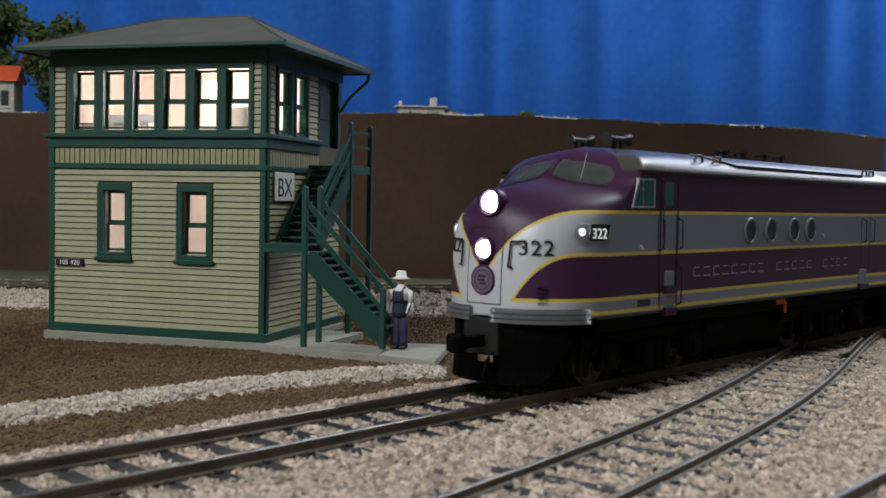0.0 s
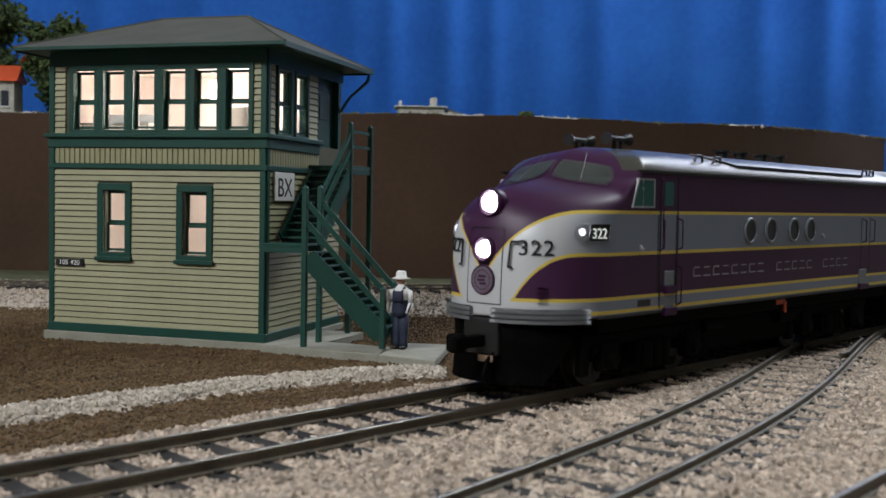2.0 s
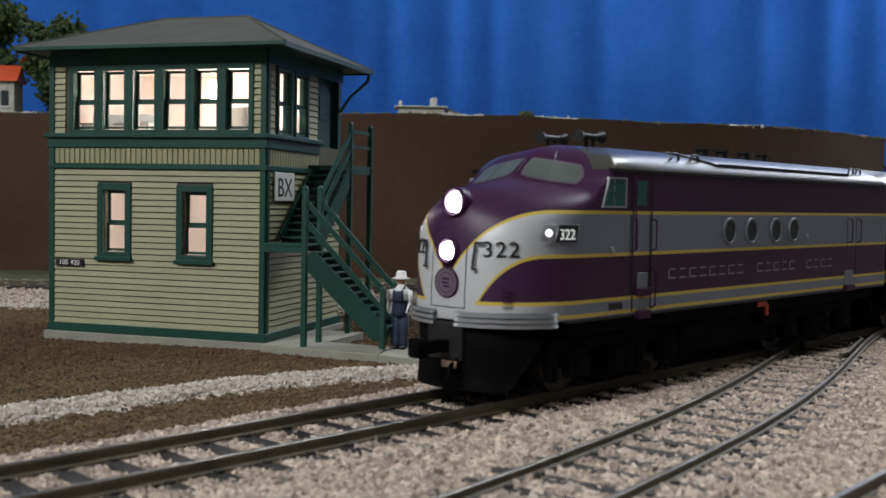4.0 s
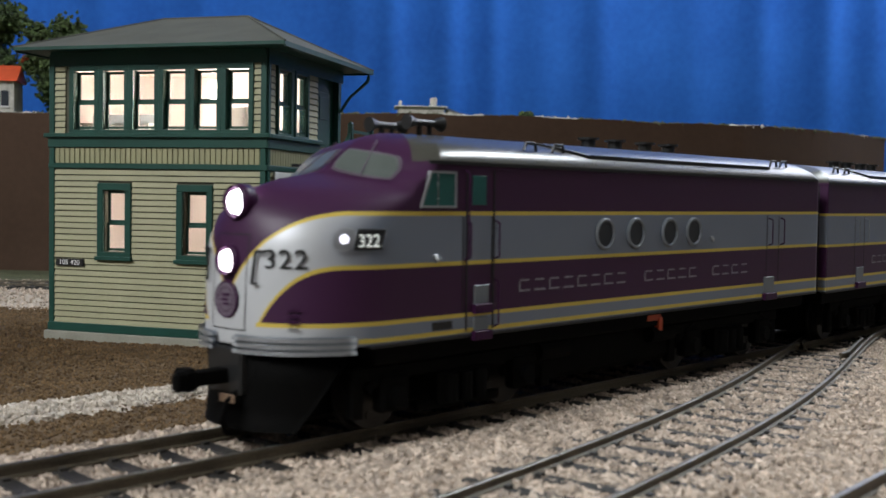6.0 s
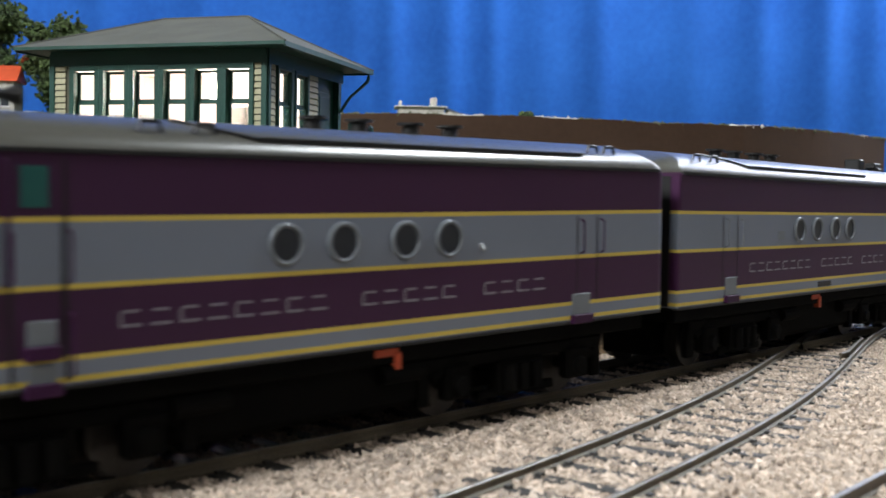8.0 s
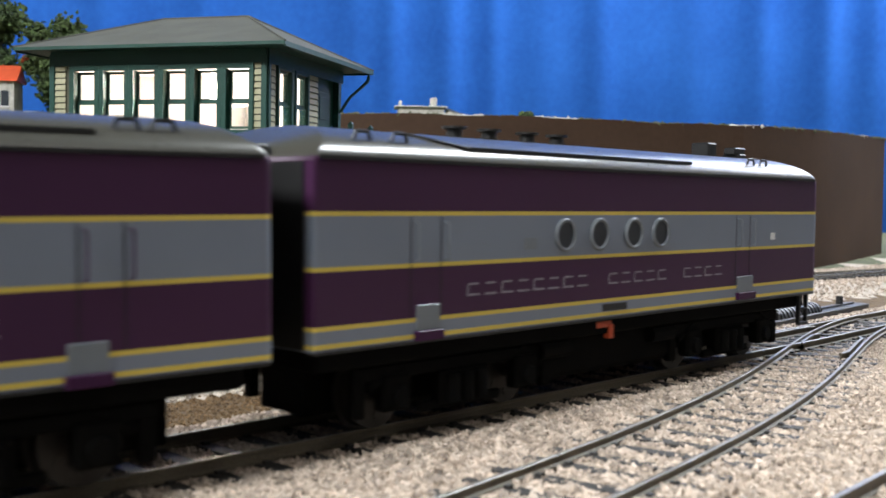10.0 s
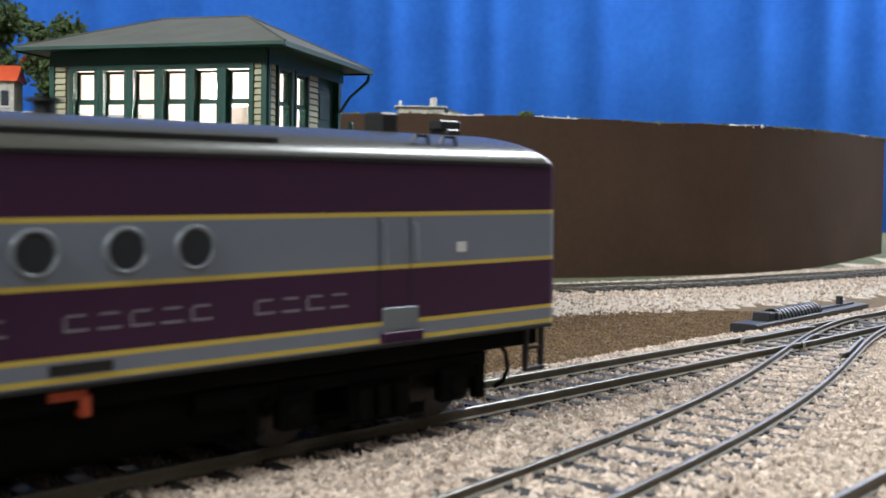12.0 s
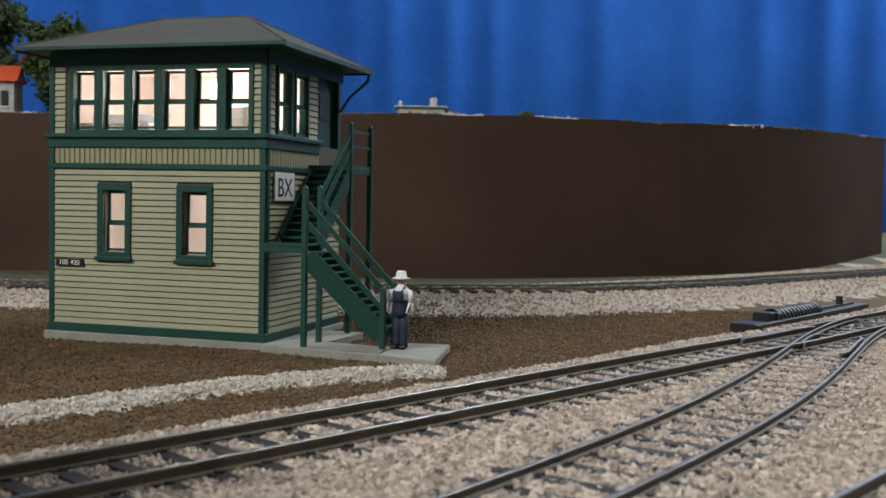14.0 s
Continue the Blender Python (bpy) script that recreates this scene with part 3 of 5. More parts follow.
# ---- diesel units: x forward, y to the left, z up from the rail, in millimetres ----
HW = 17.2
LEN_B, LEN_A, REAR_A = 160.4, 162.6, -1.7
NOSE = ((14.6, 162.6, 19.2), (20, 162.6, 19.2), (26, 162.3, 19.2), (30, 161.8, 19.2), (33, 161.1, 18.8), (35, 160.4, 18.0), (36.5, 159.4, 16.8),
        (38, 157.8, 15.4), (39.0, 155.4, 13.8), (39.8, 151.8, 11.2), (40.4, 148.0, 8.2), (40.9, 145.2, 5.2), (41.3, 144.3, 4.4), (42.4, 142.8, 4.0),
        (43.6, 141.2, 4.4), (45.3, 138.8, 5.8), (46.6, 136.6, 7.4), (47.4, 134.2, 9.0), (47.9, 131.0, 9.0))


def half_width(z):
    if z <= 41.6:
        return HW
    k = min(1.0, (z - 41.6) / 6.3)
    return HW * (1 - k ** 2.3) ** (1 / 2.1)


def nose_at(z):
    zs = [r[0] for r in NOSE]
    return float(np.interp(z, zs, [r[1] for r in NOSE])), float(np.interp(z, zs, [r[2] for r in NOSE]))


def hull_point(z, k, grow=0.0):
    """A point on the nose's left half: k from 0 at the rear of the curve to 1 on the centre line."""
    # the brow under the windshield falls away towards the sides
    lift = 3.2 * (1 - k) * min(1, max(0, (z - 33) / 3)) * min(1, max(0, (45.5 - z) / 4.4))
    f, r = nose_at(z + lift)
    p = float(np.interp(z + lift, (30, 38.5, 40.2, 41.2), (2.25, 1.66, 1.5, 1.28)))
    w, a = half_width(z), k * math.pi / 2
    t, c = max(0.0, math.sin(a)), max(0.0, math.cos(a))
    v = Vector((f - r + (r + grow) * t ** (2 / p), (w + grow) * c ** (2 / p), z))
    return v


def end_in(z):
    return 0.0 if z < 42 else 8.0 * ((z - 42) / 5.9) ** 1.6


LEVELS = [14.6, 15.0, 16.5, 18, 20, 22, 24, 26, 28, 30, 31.5, 33, 34, 35, 35.8, 36.5, 37.3, 38, 38.6, 39.2, 39.6, 40.0, 40.3, 40.6, 41.0, 41.3, 41.85, 42.35,
          42.9, 43.6, 44.4, 45.3, 46.0, 46.55, 47.0, 47.3, 47.55, 47.77, 47.87]


def hull(length, has_nose):
    rows, us = [], []
    for z in LEVELS:
        x0 = end_in(z) + (REAR_A if has_nose else 0.0)
        line = []
        if has_nose:
            f, r = nose_at(z)
            line = [Vector((x0 + (f - r - x0) * k, half_width(z), z)) for k in (0, 0.006, 0.05, *[i / 12 for i in range(1, 12)])]
            line += [hull_point(z, i / 22) for i in range(23)]
        else:
            line = [Vector((x0 + (length - 2 * x0) * k, half_width(z), z)) for k in (0, 0.006, 0.03, *[i / 20 for i in range(1, 20)], 0.97, 0.994, 1)]
        u, run = [0.0], 0.0
        for a, b in zip(reversed(line), list(reversed(line))[1:]):
            run += (a - b).length
            u.append(run)
        u.reverse()
        if not has_nose:
            u = [60.0] * len(line)
        right = [Vector((q.x, -q.y, q.z)) for q in reversed(line)]
        if has_nose:
            right = right[1:]
            row, uu = line + right, u + list(reversed(u))[1:]
        else:
            row, uu = line + right, u + u
        rows.append(row)
        us.append(uu)
    n = len(rows[0])
    verts = [tuple(q) for row in rows for q in row]
    uvs = [(u, LEVELS[j]) for j, uu in enumerate(us) for u in uu]
    faces = []
    for j in range(len(rows) - 1):
        for i in range(n if not has_nose else n - 1):
            a, b = j * n + i, j * n + (i + 1) % n
            faces.append((a, b, b + n, a + n))
        if has_nose:
            faces.append((j * n + n - 1, j * n, j * n + n, j * n + 2 * n - 1))
    faces.append(tuple(range((len(rows) - 1) * n, len(rows) * n)))
    faces.append(tuple(reversed(range(n))))
    return verts, faces, uvs


def hull_part(length, has_nose, parent):
    verts, faces, uvs = hull(length, has_nose)
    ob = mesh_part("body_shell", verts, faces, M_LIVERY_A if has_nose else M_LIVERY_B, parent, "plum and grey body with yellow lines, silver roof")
    me = ob.data
    layer = me.uv_layers.new(name="hull")
    for lp in me.loops:
        u, v = uvs[lp.vertex_index]
        layer.data[lp.index].uv = (u * MM, v * MM)
    n = len(verts) // len(LEVELS)
    for f in me.polygons:
        xs = [verts[i][0] for i in f.vertices]
        f.use_smooth = len(f.vertices) == 4 and max(xs) - min(xs) > 0.01 or (has_nose and min(xs) > 20)
    return ob


def slanted_frame(x0, x1, x2, z0, z1, t, y0, y1):
    """A window with a raked front edge (x1 at its foot, x2 at its head), as a frame t wide, or as a pane where t is None."""
    bm = bmesh.new()
    outer = [(x0, z0), (x1, z0), (x2, z1), (x0, z1)]
    inner = None if t is None else [(x0 + t, z0 + t), (x1 - t * 1.3, z0 + t), (x2 - t, z1 - t), (x0 + t, z1 - t)]
    o0, o1 = [[bm.verts.new((x, y, z)) for x, z in outer] for y in (y0, y1)]
    if inner is None:
        bm.faces.new(o1)
        bm.faces.new(list(reversed(o0)))
        rings = ((o0, o1),)
    else:
        i0, i1 = [[bm.verts.new((x, y, z)) for x, z in inner] for y in (y0, y1)]
        rings = ((o0, o1), (o1, i1), (i1, i0), (i0, o0))
    for a, b in rings:
        for k in range(4):
            bm.faces.new((a[k], a[(k + 1) % 4], b[(k + 1) % 4], b[k]))
    return bm


def patch(name, z0, z1, k0, k1, out, material, parent, side=1, corner=0.25, thick=0.25, label="", quad=None):
    """A rounded piece of nose skin, standing out from the hull; quad gives four corners (z, k) in place of the rectangle."""
    n = 14
    bm = bmesh.new()
    grid = []
    for j in range(n + 1):
        row = []
        for i in range(n + 1):
            a, b = 2 * i / n - 1, 2 * j / n - 1
            # squircle mapping rounds the corners
            e = corner
            aa, bb = a * math.sqrt(1 - e * b * b), b * math.sqrt(1 - e * a * a)
            z, k = (z0 + z1) / 2 + bb * (z1 - z0) / 2, (k0 + k1) / 2 + aa * (k1 - k0) / 2
            if quad:
                e, g = (aa + 1) / 2, (bb + 1) / 2
                z, k = ((1 - g) * ((1 - e) * quad[0][i2] + e * quad[1][i2]) + g * ((1 - e) * quad[2][i2] + e * quad[3][i2]) for i2 in (0, 1))
            q = hull_point(z, k)
            dz = hull_point(z + 0.05, k) - hull_point(z - 0.05, k)
            dk = hull_point(z, min(1, k + 0.01)) - hull_point(z, max(0, k - 0.01))
            nn = dk.cross(dz).normalized()
            if nn.dot(Vector((1, 0.6, 0.4))) < 0:
                nn = -nn
            q = q + nn * out
            row.append(bm.verts.new((q.x, q.y * side, q.z)))
        grid.append(row)
    for j in range(n):
        for i in range(n):
            bm.faces.new((grid[j][i], grid[j][i + 1], grid[j + 1][i + 1], grid[j + 1][i]))
    ret = bmesh.ops.solidify(bm, geom=bm.faces[:], thickness=thick)
    return part(name, bm, material, parent, label, smooth=True)


def disc(name, r, depth, material, parent, m, label="", n=24, dome=0.0):
    bm = bmesh.new()
    bmesh.ops.create_cone(bm, cap_ends=True, segments=n, radius1=r, radius2=r * (1 - dome), depth=depth)
    bmesh.ops.transform(bm, matrix=Matrix.Translation((0, 0, depth / 2)), verts=bm.verts)
    ob = part(name, bm, material, parent, label)
    ob.matrix_basis = m
    return ob


def ring(name, r0, r1, depth, material, parent, m, label="", n=28):
    bm = bmesh.new()
    prof = ((r0, 0), (r0, depth * 0.7), ((r0 + r1) / 2, depth), (r1, depth * 0.55), (r1, 0))
    vs = [[bm.verts.new((r * math.cos(2 * math.pi * i / n), r * math.sin(2 * math.pi * i / n), z)) for r, z in prof] for i in range(n)]
    for i in range(n):
        for j in range(len(prof)):
            a, b = vs[i], vs[(i + 1) % n]
            jj = (j + 1) % len(prof)
            bm.faces.new((a[j], b[j], b[jj], a[jj]))
    ob = part(name, bm, material, parent, label, smooth=True)
    ob.matrix_basis = m
    return ob


AXLES = []


def truck(parent, x):
    """A four-wheeled truck: two side frames with boxes and springs, a bolster, two turning wheelsets."""
    t = part("truck_bolster", boxes((x - 16, x + 16, -6, 6, 6.5, 10.5), (x - 6, x + 6, -13, 13, 7, 11), bevel=0.4), M_FRAME_BLACK, parent)
    for s in (-1, 1):
        bm = boxes((x - 24, x + 24, s * 12.6, s * 14.4, 8.6, 11.0), (x - 6, x + 6, s * 12.4, s * 15.0, 3.2, 8.8), (x - 10, x + 10, s * 12.8, s * 14.2, 2.4, 4.0),
                   (x - 24, x - 21.5, s * 12.4, s * 14.2, 3.0, 9), (x + 21.5, x + 24, s * 12.4, s * 14.2, 3.0, 9), bevel=0.3)
        for c in (-15.75, 15.75):
            box(bm, x + c - 3, x + c + 3, s * 12.6, s * 15.4, 3.6, 9.4, bevel=0.5)
            rod(bm, (x + c, s * 15.2, 5.9), (x + c, s * 16.3, 5.9), 1.9, 1.5, n=12)
        for c in (-3.4, 0, 3.4):
            rod(bm, (x + c, s * 15.2, 3.6), (x + c, s * 15.2, 8.2), 1.3, n=10)
        for c in (-21, 21):
            rod(bm, (x + c, s * 13.8, 7.4), (x + c * 0.7, s * 13.8, 10.8), 0.9, n=8)
        part("side_frame", bm, M_FRAME_BLACK, parent)
    for c in (-15.75, 15.75):
        bm = bmesh.new()
        rod(bm, (0, -12.4, 0), (0, 12.4, 0), 1.1, n=10)
        for s in (-1, 1):
            rod(bm, (0, s * 7.0, 0), (0, s * 7.6, 0), 6.5, n=28)
            rod(bm, (0, s * 7.6, 0), (0, s * 9.9, 0), 5.85, 5.7, n=28)
            for k in range(6):
                a = k * math.pi / 3
                rod(bm, (3.6 * math.cos(a), s * 9.8, 3.6 * math.sin(a)), (3.6 * math.cos(a), s * 10.1, 3.6 * math.sin(a)), 0.8, n=6)
        w = part("wheelset", bm, M_WHEEL, parent, "dark steel wheels on an axle")
        AXLES.append((w, x + c))


def handrail(parent, x, y, z0, z1, material, s=1):
    part("handrail", pipe([(x, s * y, z0), (x, s * (y + 1.0), z0 + 0.4), (x, s * (y + 1.0), z1 - 0.4), (x, s * y, z1)], 0.15), material, parent)


def unit_common(u, length, ports, door_posts, steps, sign_x, is_a):
    hull_part(length, is_a, u)
    wide, rear = HW, (REAR_A if is_a else 0.0)
    for s in (1, -1):
        face = lambda x, z, out=0.0: mm(x, s * (wide + out), z, -90 * s, 0, 0)
        for x in ports:
            ring("porthole_rim", 2.4, 3.05, 0.65, M_GREY, u, face(x, 30.5))
            disc("porthole_glass", 2.4, 0.12, M_PORTGLASS, u, face(x, 30.5))
        for x in door_posts:
            handrail(u, x, wide, 26.9, 33.2, M_PURPLE if is_a else M_GREY, s)
            part("door_seam", boxes((x + 0.75, x + 0.93, s * (wide - 0.1), s * (wide + 0.05), 18.2, 34.0)), M_BLACK, u)
        for x0, x1, zs in steps:
            for z0, z1 in zs:
                part("step_well", boxes((x0, x1, s * (wide - 0.2), s * (wide + 0.22), z0, z1), bevel=0.08), M_GREY, u, "grey recessed foot step")
                part("step_plate", boxes((x0 - 0.4, x1 + 0.4, s * (wide - 0.3), s * (wide + 0.9), z0 - 1.6, z0), bevel=0.12), M_PURPLE, u)
        # gutter along the eaves and the batten at the roof walk
        part("gutter", boxes((rear + 1, (137 if is_a else length - 1), s * (wide - 0.15), s * (wide + 0.28), 42.2, 42.75)), M_BLACK, u)
        part("sill_rail", boxes((rear + 0.2, (149 if is_a else length - 0.2), s * (wide - 1.5), s * (wide + 0.12), 14.2, 14.65)), M_BLACK, u)
        z = 44.7
        y = half_width(z)
        part("roof_batten", boxes((ports[-1] - 36 if is_a else ports[-1] - 14, ports[0] + 3 if is_a else ports[0] + 24, s * (y - 0.5), s * (y + 0.35), z - 0.1, z + 0.55)), M_BLACK, u)
        xe = ports[0] + 3 if is_a else ports[0] + 24
        part("roof_batten", pipe([(xe, s * y, z + 0.2), (xe + 6, s * (half_width(45.9)), 46.1), (xe + 10, s * half_width(47.2), 47.3)], 0.35), M_BLACK, u)
        for x in ((109, 101, 17.5, 12.5) if is_a else (149, 141.3, 29, 23)):
            h = half_width(45.4)
            part("lift_ring", pipe([(x - 1.7, s * (h + .1), 45.4), (x - 1.2, s * (h + 0.2), 46.7), (x + 1.2, s * (h + .2), 46.7), (x + 1.7, s * (h + .1), 45.4)], 0.28), M_BLACK, u)
        # coloured air-brake lever on the tank side
        part("drain_lever", boxes((sign_x - 2.5, sign_x + 2.5, s * 14.4, s * 15.6, 12.4, 13.7), (sign_x - 2.8, sign_x - 1.4, s * 14.4, s * 15.9, 10.2, 13.0), bevel=0.15), M_ORANGE, u, "orange red valve handle")
        part("maker_plate", boxes((sign_x - 5 if not is_a else 131.5, sign_x + 3 if not is_a else 136, s * (wide - 0.1), s * (wide + 0.12), 15.9, 17.2)), M_BLACK, u)
    # underframe, tank and trucks
    part("frame_floor", boxes((2, length - (16 if is_a else 2), -15.5, 15.5, 11.2, 14.7), bevel=0.3), M_FRAME_BLACK, u)
    # filler block added to close the bright gaps between trucks and tank
    part("centre_sill", boxes((8, 152 if is_a else length - 8, -6.2, 6.2, 2.8, 11.3), bevel=0.3), M_FRAME_BLACK, u)
    part("fuel_tank", boxes((58, 106, -13.6, 13.6, 3.6, 12.5), bevel=1.2), M_FRAME_BLACK, u)
    for x in (62, 98):
        for s in (-1, 1):
            part("air_reservoir", rod(bmesh.new(), (x, s * 14.6, 9.5), (x + 8.4, s * 14.6, 9.5), 1.6, n=10), M_FRAME_BLACK, u)
    for x in (37.6, 126.0):
        truck(u, x)
    # roof fans and stacks
    fans = (72, 62.3, 50.6, 40.9) if is_a else (113.6, 104, 92.7, 83.2)
    for x in fans:
        disc("roof_vent", 1.5, 1.9, M_BLACK, u, mm(x, 0, 47.7), n=14)
        disc("roof_vent_cap", 2.3, 0.45, M_BLACK, u, mm(x, 0, 49.6), n=14)
    # black sheets over the plum ends stand in for shade between the units
    for x0, x1 in ((rear - 0.25, rear - 0.02),) if is_a else ((-0.25, -0.02), (length + 0.02, length + 0.25)):
        part("end_panel", boxes((x0, x1, -15.2, 15.2, 14.8, 41.8)), M_BLACK, u)
    # couplers
    for x, d in ((rear - 0.5, -1), (length - 1, 1)):
        long = 8 if is_a and d > 0 else 5.0 if not is_a and d < 0 else 1.4
        bm = boxes((x, x + d * long, -1.2, 1.2, 8.8, 11.0), bevel=0.2)
        box(bm, x + d * (long - 1), x + d * (long + 1.4), -1.9, 1.9, 8.2, 11.6, bevel=0.5)
        box(bm, x + d * (long + 0.8), x + d * (long + 3.0), 0.3, 2.1, 8.4, 11.4, bevel=0.5)
        part("coupler", bm, M_FRAME_BLACK, u)


def lettered_bars(u, x0, x1, z, height, s):
    """The railway's name along the side, shown as plain bars."""
    widths = (8, 5, 4)
    step = (x0 - x1) / (sum(widths) + 2 * 1.3)
    at = x0
    for n in widths:
        for i in range(n):
            cx, w = at - (i + 0.5) * step, step * 0.36
            y0, y1, b, c = s * (HW - 0.02), s * (HW + 0.05), z - height / 2, z + height / 2
            bm = boxes((cx - w, cx + w, y0, y1, b, b + 0.34))
            box(bm, cx - w * 0.8, cx + w * 0.8, y0, y1, c - 0.3, c)
            if i % 2 == 0:
                box(bm, cx + w - 0.34, cx + w, y0, y1, b + 0.34, c - 0.3)
            part("name_bar", bm, M_NAME, u)
        at -= (n + 1.3) * step


def build_unit_a():
    u = thing("diesel_locomotive", "plum and silver streamlined cab diesel with lit headlights", "locomotive", "train")
    unit_common(u, LEN_A, (89.9, 79.6, 67.4, 58.0), (121.2, 128.2, 24.2, 18.3), ((122.8, 126.4, ((19.6, 22.6), (15.2, 17.4))), (21.3, 26.4, ((15.8, 19.6),))), 69.6, True)
    # windshield halves with dark gaskets and wipers
    for s in (1, -1):
        patch("windshield_gasket", 0, 0, 0, 0, 0.10, M_PLUM_TRIM, u, s, 0.22, quad=((39.1, 0.33), (41.2, 0.90), (43.5, 0.40), (45.25, 0.93)))
        patch("windshield", 0, 0, 0, 0, 0.20, M_WINDSHIELD, u, s, 0.22, label="grey tinted windshield", quad=((39.4, 0.355), (41.5, 0.88), (43.2, 0.42), (44.9, 0.905)))
        a, b = hull_point(45.8, 0.66), hull_point(40.6, 0.60)
        part("wiper", pipe([(a.x + 0.3, s * (a.y + 0.3), a.z + 0.4), (b.x + 0.6, s * (b.y + 0.4), b.z)], 0.1), M_PLUM_TRIM, u)
        a, b = hull_point(44.6, 0.95), hull_point(42.2, 0.93)
        part("wiper", pipe([(a.x + 0.9, s * a.y, a.z), (b.x + 0.6, s * b.y, b.z)], 0.1), M_PLUM_TRIM, u)
        # cab window and door window
        part("cab_window_frame", slanted_frame(130.9, 139.0, 136.9, 35.3, 41.1, 0.35, s * (HW - 0.3), s * (HW + 0.3)), M_SILVER, u, "silver window frame")
        part("cab_window", slanted_frame(131.2, 138.7, 136.7, 35.6, 40.8, None, s * (HW - 0.3), s * (HW + 0.14)), M_CABGLASS, u, "green tinted window")
        part("window_post", boxes((135.0, 135.25, s * HW, s * (HW + 0.2), 35.6, 40.8)), M_STEEL, u)
        part("cab_door_seam", boxes((121.4, 121.75, s * (HW - 0.1), s * (HW + 0.1), 15.2, 41.5), (128.0, 128.35, s * (HW - 0.1), s * (HW + 0.1), 15.2, 41.5)), M_BLACK, u)
        part("door_window", boxes((123.6, 126.9, s * (HW - 0.1), s * (HW + 0.14), 35.8, 40.6), bevel=0.05), M_CABGLASS, u)
        part("door_handrail", pipe([(121.1, s * HW, 15.5), (121.1, s * (HW + 0.9), 16), (121.1, s * (HW + 0.9), 23), (121.1, s * HW, 23.4)], 0.16), M_PURPLE, u)
        part("door_handrail", pipe([(128.6, s * HW, 26.8), (128.6, s * (HW + 0.9), 27.2), (128.6, s * (HW + 0.9), 41), (128.6, s * HW, 41.4)], 0.15), M_PURPLE, u)
        # number board with its marker lamp
        patch("number_board", 28.9, 32.1, 0.11, 0.272, 0.45, M_BLACK, u, s, 0.05, 0.8)
        q0, q1 = hull_point(29.5, 0.115, 0.6), hull_point(29.5, 0.267, 0.6)
        d = (q1 - q0).normalized()
        qm = (q0 + q1) / 2
        lettering("number_digits", "322", 1.95, M_NUMBOARD, u, mm(qm.x + 0.12, s * (qm.y + 0.2), 29.45, 90, 0, math.degrees(math.atan2(s * d.y, d.x)) + (180 if s > 0 else 0)), 0.9)
        patch("marker_housing", 28.8, 32.2, 0.272, 0.39, 0.7, M_SILVER, u, s, 0.45, 1.0)
        h = hull_point(30.6, 0.328)
        disc("marker_lamp", 0.85, 1.0, M_CLASSLIGHT, u, look((h.x * MM, s * h.y * MM, 0.0306), ((h.x - 1.2) * MM, s * (h.y - 1.6) * MM, 0.0306)), "lit white marker lamp", dome=0.3)
        # grab iron and number on the nose
        g0, g1 = hull_point(28.7, 0.81, 0.6), hull_point(24.0, 0.82, 0.6)
        part("grab_iron", pipe([(g0.x - 0.4, s * (g0.y + 1.6), g0.z), (g0.x, s * g0.y, g0.z), (g1.x, s * g1.y, g1.z), (g1.x - 0.3, s * (g1.y + 0.8), g1.z)], 0.22), M_BLACK, u)
        for i, k in enumerate((0.725, 0.635, 0.545)):
            q, q2 = hull_point(27.4, k), hull_point(27.4, k + 0.02)
            d = (q2 - q).normalized()
            ang = math.degrees(math.atan2(s * d.y, d.x))
            lettering("nose_digit", ("3", "2", "2")[i if s > 0 else 2 - i], 2.9, M_BLACK, u,
                      mm(q.x + 0.12, s * (q.y + 0.12), 26.2, 90, 0, ang + (180 if s > 0 else 0)), 1.05, 0.1)
        for i in range(4):
            patch("nose_louver", 17.3 + i * 0.9, 17.65 + i * 0.9, 0.535, 0.61, 0.3, M_PURPLE if i else M_SILVER, u, s, 0.0, 0.3)
        # ribbed bumper round the lower nose
        for i in range(3):
            patch("anticlimber_rib", 13.6 + i * 0.95, 14.2 + i * 0.95, 0.24, 0.93, 1.0, M_SILVER, u, s, 0.0, 0.9, "ribbed silver bumper")
        patch("anticlimber", 13.5, 16.3, 0.24, 0.93, 0.4, M_GREY, u, s, 0.0, 0.6)
    # headlights, nose door and emblem
    for z, x, r in ((35.9, 159.0, 2.25), (27.1, 160.6, 2.0)):
        tilt = look((x * MM, 0, z * MM), ((x - 5) * MM, 0, z * MM))
        ring("headlight_rim", r, r + 0.5, 2.7, M_PURPLE, u, tilt)
        disc("headlight_lens", r + 0.05, 2.4, M_HEADLIGHT, u, tilt, "bright lit round headlight", dome=0.25)
    for s in (1, -1):
        patch("nose_door_seam", 16.9, 31.0, 0.868, 0.875, 0.05, M_BLACK, u, s, 0.0, 0.12)
        patch("nose_door_seam", 16.75, 16.95, 0.868, 1.0, 0.05, M_BLACK, u, s, 0.0, 0.12)
        patch("nose_door_seam", 31.0, 31.2, 0.868, 1.0, 0.05, M_BLACK, u, s, 0.0, 0.12)
    em = mm(162.5, 0, 21.3, 0, 90, 0)
    disc("emblem", 2.75, 0.35, M_PLUM_TRIM, u, em, "round grey and plum emblem")
    ring("emblem_ring", 2.55, 2.85, 0.5, M_PURPLE, u, em)
    ring("emblem_ring", 1.75, 1.95, 0.45, M_PURPLE, u, em)
    for a, b, c, d in ((-0.9, 0.9, 0.5, 0.9), (-1.1, 0.6, -0.2, 0.15), (-0.6, 1.0, -0.85, -0.5)):
        part("emblem_mark", boxes((162.8, 162.95, a, b, 21.3 + c, 21.3 + d)), M_PURPLE, u)
